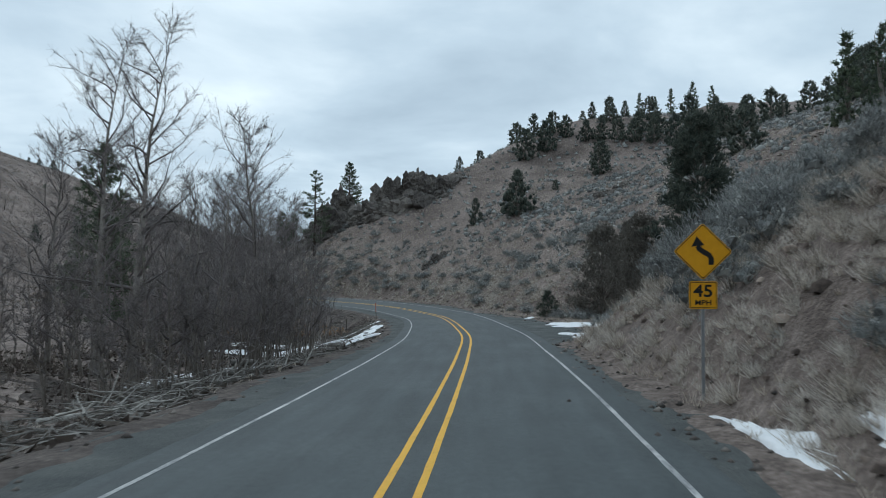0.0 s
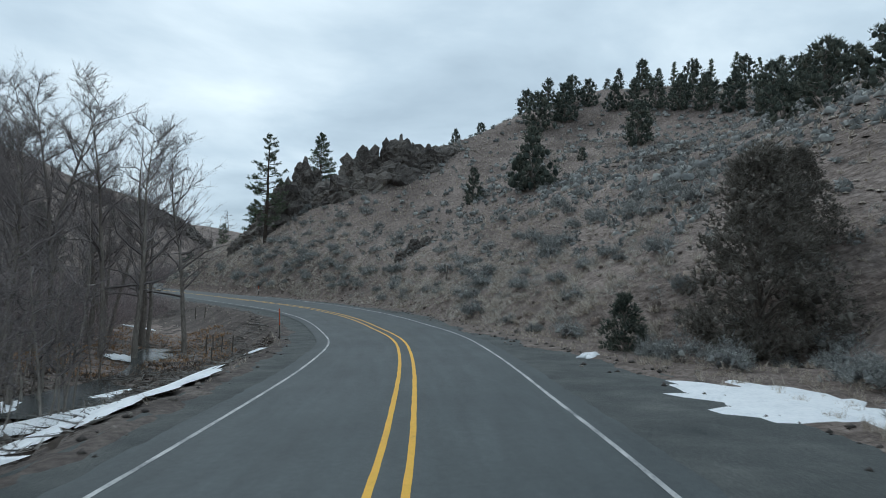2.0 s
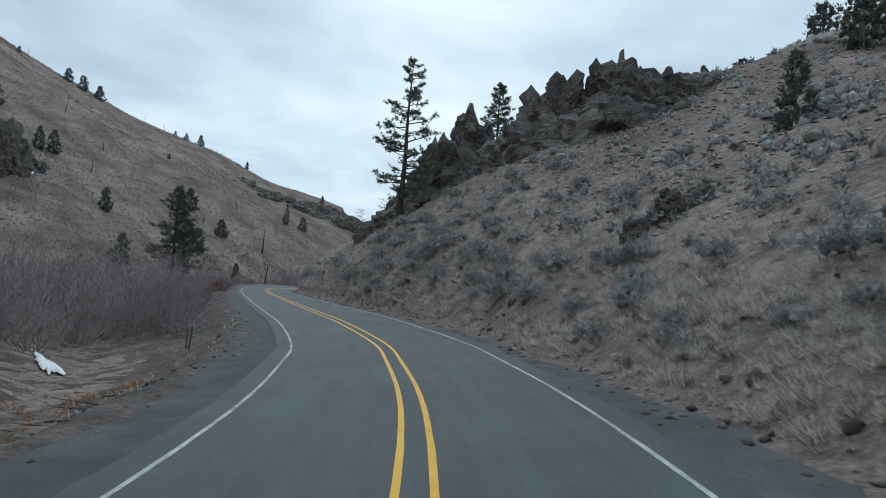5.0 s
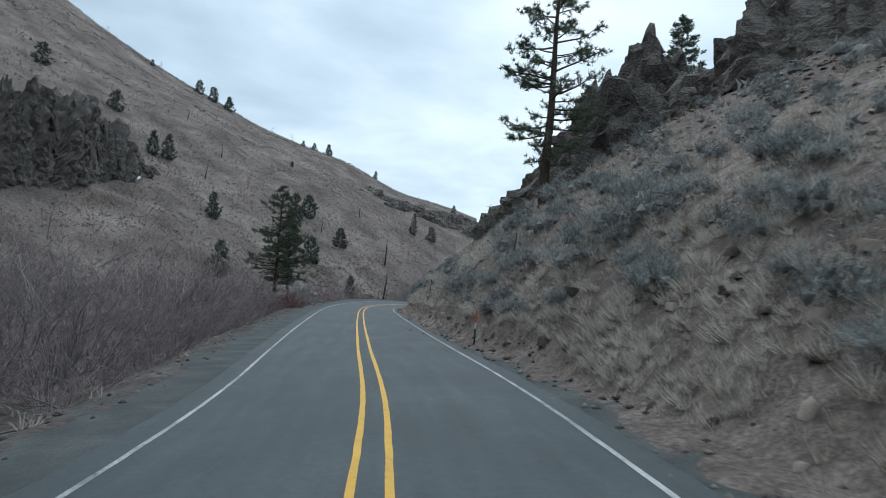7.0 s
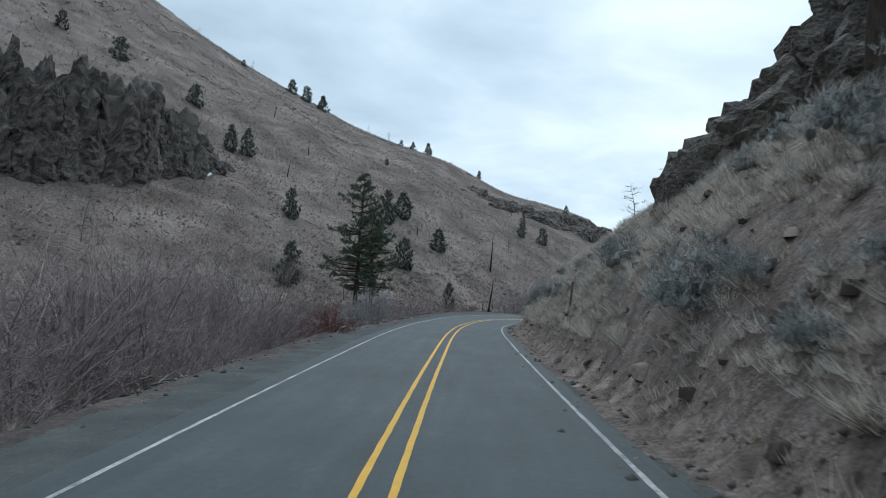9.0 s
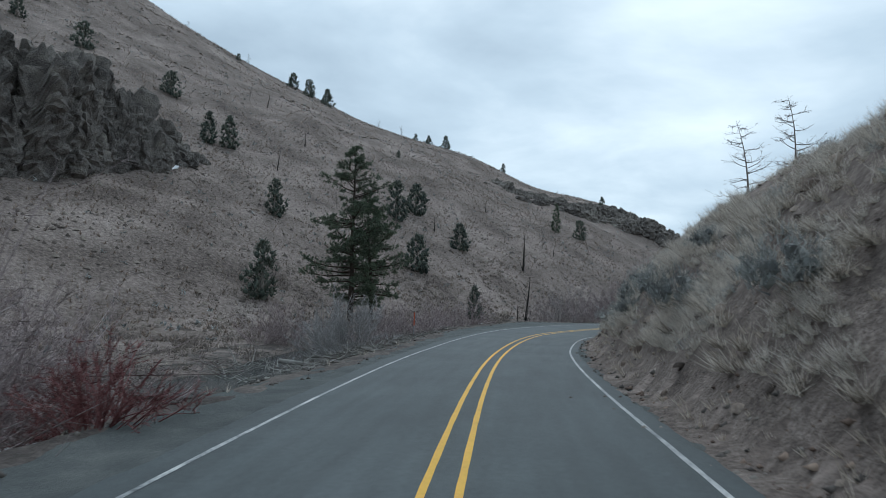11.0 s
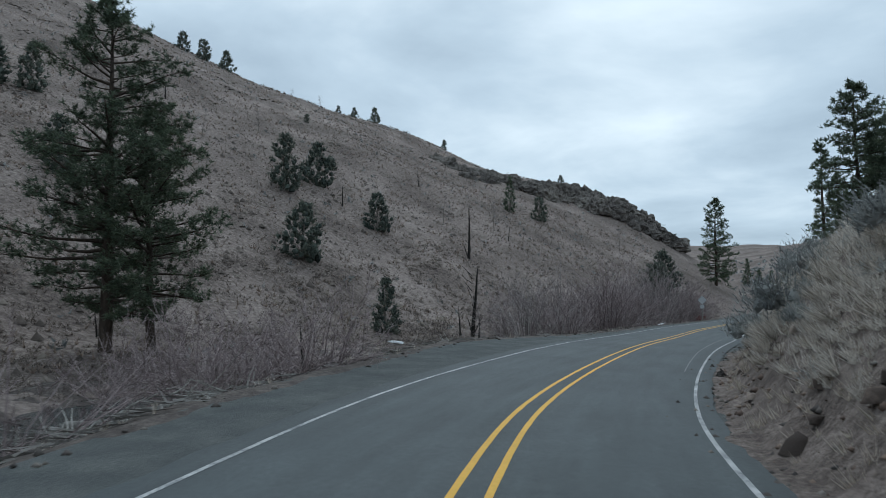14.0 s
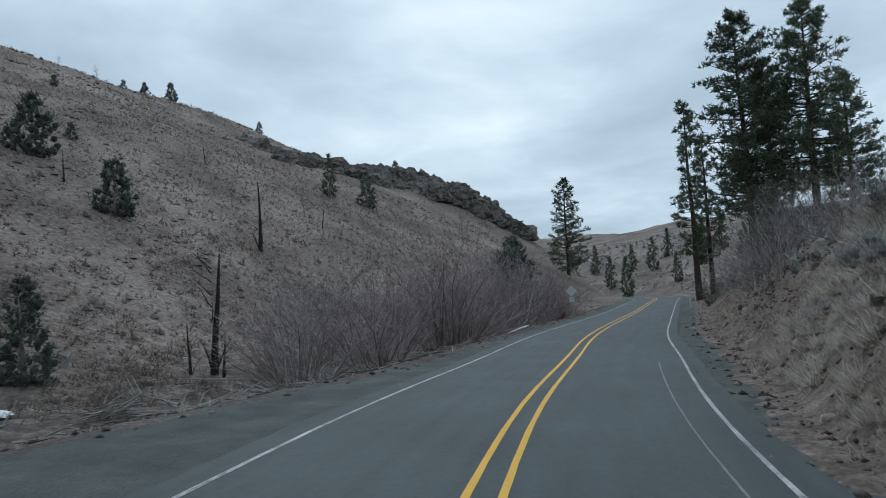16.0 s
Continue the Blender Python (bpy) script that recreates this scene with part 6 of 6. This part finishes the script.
def rounded_plate(size, corner, thick, turn=0.0):
    """A square plate with round corners in the x-z plane, its face towards -y."""
    bm = bmesh.new()
    ring = []
    for q, (cx, cz) in enumerate(((1, 1), (-1, 1), (-1, -1), (1, -1))):
        for i in range(6):
            a = math.pi / 2 * (q + i / 5)
            ring.append((cx * (size / 2 - corner) + corner * math.cos(a), cz * (size / 2 - corner) + corner * math.sin(a)))
    c, s = math.cos(radians(turn)), math.sin(radians(turn))
    vs = [bm.verts.new((x * c - z * s, 0, x * s + z * c)) for x, z in ring]
    f = bm.faces.new(vs)
    r = bmesh.ops.extrude_face_region(bm, geom=[f])
    bmesh.ops.translate(bm, verts=[g for g in r["geom"] if isinstance(g, bmesh.types.BMVert)], vec=(0, thick, 0))
    bmesh.ops.recalc_face_normals(bm, faces=bm.faces)
    return bm


def outline(size, corner, width, y, turn=0.0, thick=0.002):
    """A thin raised border just inside a rounded plate's edge."""
    bm = bmesh.new()
    rows = []
    for inset in (0.018, 0.018 + width):
        ring = []
        for q, (cx, cz) in enumerate(((1, 1), (-1, 1), (-1, -1), (1, -1))):
            for i in range(6):
                a = math.pi / 2 * (q + i / 5)
                rr = max(0.01, corner - inset)
                h = size / 2 - inset - rr
                px, pz = cx * h + rr * math.cos(a), cz * h + rr * math.sin(a)
                c, s = math.cos(radians(turn)), math.sin(radians(turn))
                ring.append(bm.verts.new((px * c - pz * s, y, px * s + pz * c)))
        rows.append(ring)
    n = len(rows[0])
    for i in range(n):
        bm.faces.new((rows[0][i], rows[0][(i + 1) % n], rows[1][(i + 1) % n], rows[1][i]))
    return bm


def words(text, size, parent, name, x, z, y, stretch=1.0):
    cu = bpy.data.curves.new(name, "FONT")
    cu.body, cu.size, cu.align_x, cu.align_y, cu.extrude, cu.offset = text, size, "CENTER", "CENTER", 0.001, size * 0.018
    tmp = bpy.data.objects.new(name, cu)
    scene.collection.objects.link(tmp)
    me = bpy.data.meshes.new_from_object(tmp.evaluated_get(bpy.context.evaluated_depsgraph_get()))
    bpy.data.objects.remove(tmp)
    me.materials.clear()
    me.materials.append(SIGN_BLACK)
    o = new(name, me)
    o.parent = parent
    o.matrix_basis = pose(x, y, z, 90, 0, 0) @ Matrix.Diagonal((stretch, 1, 1, 1))
    return o


def curve_sign(x, y, turn):
    root = thing("curve_warning_sign", "yellow diamond curve sign with 45 MPH plaque on steel post", "road sign")
    bm = bmesh.new()
    box(bm, 0.06, 0.045, 4.0, pose(0, 0.04, 1.33))
    done("post", bm, STEEL, root, "grey steel post")
    top = 3.18
    plate = done("diamond_panel", rounded_plate(0.86, 0.06, 0.004, 45), SIGN_YELLOW, root, "yellow diamond panel")
    plate.location = (0, 0, top)
    done("border", outline(0.86, 0.06, 0.016, -0.003, 45), SIGN_BLACK, plate)
    # the bent arrow: a shaft with two bends and a head
    bm = bmesh.new()
    mid = [(0.17, -0.28), (0.17, -0.15), (0.13, -0.075), (0.0, 0.0), (-0.075, 0.06), (-0.10, 0.12)]
    rows = []
    for i, (px, pz) in enumerate(mid):
        a, b = Vector(mid[max(0, i - 1)]), Vector(mid[min(len(mid) - 1, i + 1)])
        t = (b - a).normalized()
        n = Vector((-t.y, t.x)) * 0.055
        rows.append([bm.verts.new((px + n.x * k, -0.004, pz + n.y * k)) for k in (-1, 1)])
    for (a, b), (c, d) in zip(rows[:-1], rows[1:]):
        bm.faces.new((a, b, d, c))
    bm.faces.new([bm.verts.new((px, -0.004, pz)) for px, pz in ((-0.235, 0.10), (0.035, 0.135), (-0.125, 0.325))])
    bmesh.ops.recalc_face_normals(bm, faces=bm.faces)
    done("arrow", bm, SIGN_BLACK, plate, "black bent arrow")
    plaque = done("speed_plaque", rounded_plate(0.58, 0.04, 0.004), SIGN_YELLOW, root, "yellow square speed plaque")
    plaque.location = (0, 0, 2.26)
    done("border", outline(0.58, 0.04, 0.012, -0.003), SIGN_BLACK, plaque)
    words("45", 0.36, plaque, "speed_number", 0, 0.075, -0.005, 1.12)
    words("MPH", 0.15, plaque, "speed_unit", 0, -0.165, -0.005, 1.15)
    root.matrix_basis = pose(x, y, level(x, y), 0, 0, turn)


sx, sy = (float(q) for q in on_road(15.4, 5.5))
curve_sign(sx, sy, -6)


SIGN_GREY = material("bare_sign_metal", [(0.3, (0.42, 0.44, 0.45)), (0.7, (0.55, 0.56, 0.57))], 2.0, 14.0, 0.55, 0.0)
PALEPOST = material("pale_wood_post", [(0.3, (0.22, 0.21, 0.195)), (0.7, (0.38, 0.36, 0.335))], 2.0, 12.0, 0.9, 0.4, 20)


def sign_back(x, y, turn):
    root = thing("road_sign", "bare metal back of a diamond road sign on a post", "road sign")
    bm = bmesh.new()
    box(bm, 0.09, 0.09, 3.4, pose(0, 0.06, 1.2))
    done("post", bm, PALEPOST, root)
    o = done("diamond_panel", rounded_plate(0.76, 0.05, 0.004, 45), SIGN_GREY, root)
    o.location = (0, 0, 2.75)
    o = done("plaque", rounded_plate(0.46, 0.04, 0.004), SIGN_GREY, root)
    o.location = (0, 0, 1.95)
    root.matrix_basis = pose(x, y, level(x, y), 0, 0, turn)


bx, by = (float(q) for q in on_road(302, -4.75))
sign_back(bx, by, 5)


def marker_post(s, d, h, colours, label, name="delineator_post", lean=0.0, width=0.09):
    """A flat roadside marker: stacked bands of colour on one slim post."""
    root = thing(name, label, "marker post", "marker posts")
    z = -0.3
    for i, (frac, mat, nm) in enumerate(colours):
        bm = bmesh.new()
        ln = (h + 0.3) * frac
        box(bm, width, 0.03, ln, pose(0, 0, z + ln / 2), 0.006)
        done(nm, bm, mat, root)
        z += ln
    x, y = (float(q) for q in on_road(s, d))
    t = np.interp(s, ALONG, np.degrees(np.arctan2(-TANGENT[:, 0], TANGENT[:, 1])))
    zz = max(level(x, y), float(road_z(s, d)) - 0.035 if -edge_left(s) - 0.3 < d < gravel_right(s) + 0.3 else -99)
    root.matrix_basis = pose(x, y, zz, 0, lean, float(t))


DARK = material("dark_post_paint", [(0.3, (0.03, 0.03, 0.03)), (0.7, (0.07, 0.065, 0.06))], 2.0, 12.0, 0.7, 0.0)
marker_post(139.2, 4.38, 1.45, [(0.58, DARK, "shaft"), (0.14, PLATE, "reflector"), (0.28, ORANGE, "flag_band")], "slim snow marker with orange top and white reflector", width=0.075)
marker_post(75.0, -5.9, 1.7, [(0.55, WOODPOST, "shaft"), (0.45, ORANGE, "flag_band")], "leaning wooden stake with a faded orange top", lean=-3, width=0.06)
marker_post(214.5, -8.0, 2.0, [(0.6, STEEL, "shaft"), (0.4, ORANGE, "flag_band")], "steel stake with a bright orange top at the shoulder", width=0.07)
marker_post(318, 5.6, 1.1, [(0.75, PLATE, "shaft"), (0.25, PLATE, "reflector")], "white plastic delineator post", width=0.10)
for i, (s, d, h, lean) in enumerate(((87, -9.6, 1.1, 2), (89.5, -10.2, 1.2, -4), (92, -10.8, 1.1, 5), (85, -10.5, 1.0, 0), (79, -8.6, 1.3, 1), (76, -9.5, 1.2, -2), (120, -8.0, 1.2, 3), (123, -8.3, 1.1, -3), (171, 5.6, 1.5, 4), (146, 7.2, 1.4, 3), (95, 9.2, 1.5, 5))):
    marker_post(s, d, h, [(1.0, WOODPOST, "stake")], "weathered wooden fence post on the bank", "fence_post", lean, 0.08)


def power_pole(x, y, h, turn):
    root = thing("utility_pole", "distant wooden utility pole with a crossarm", "utility pole")
    w = Wood()
    w.tube([(0, 0, -1), (0, 0, h)], 0.17, 0.12, 8)
    part("pole", w.mesh("pole", WOODPOST), root)
    bm = bmesh.new()
    box(bm, 3.4, 0.14, 0.16, pose(0, 0.12, h - 0.5))
    done("crossarm", bm, WOODPOST, root)
    for k in (-1.5, -0.6, 0.6, 1.5):
        bm = bmesh.new()
        bmesh.ops.create_cone(bm, cap_ends=True, segments=8, radius1=0.07, radius2=0.04, depth=0.22, matrix=pose(k, 0.12, h - 0.31))
        done("insulator", bm, SIGN_BLACK, root)
    root.matrix_basis = pose(x, y, level(x, y), 0, 0, turn)


power_pole(-134.8, 437.6, 17.0, 30)
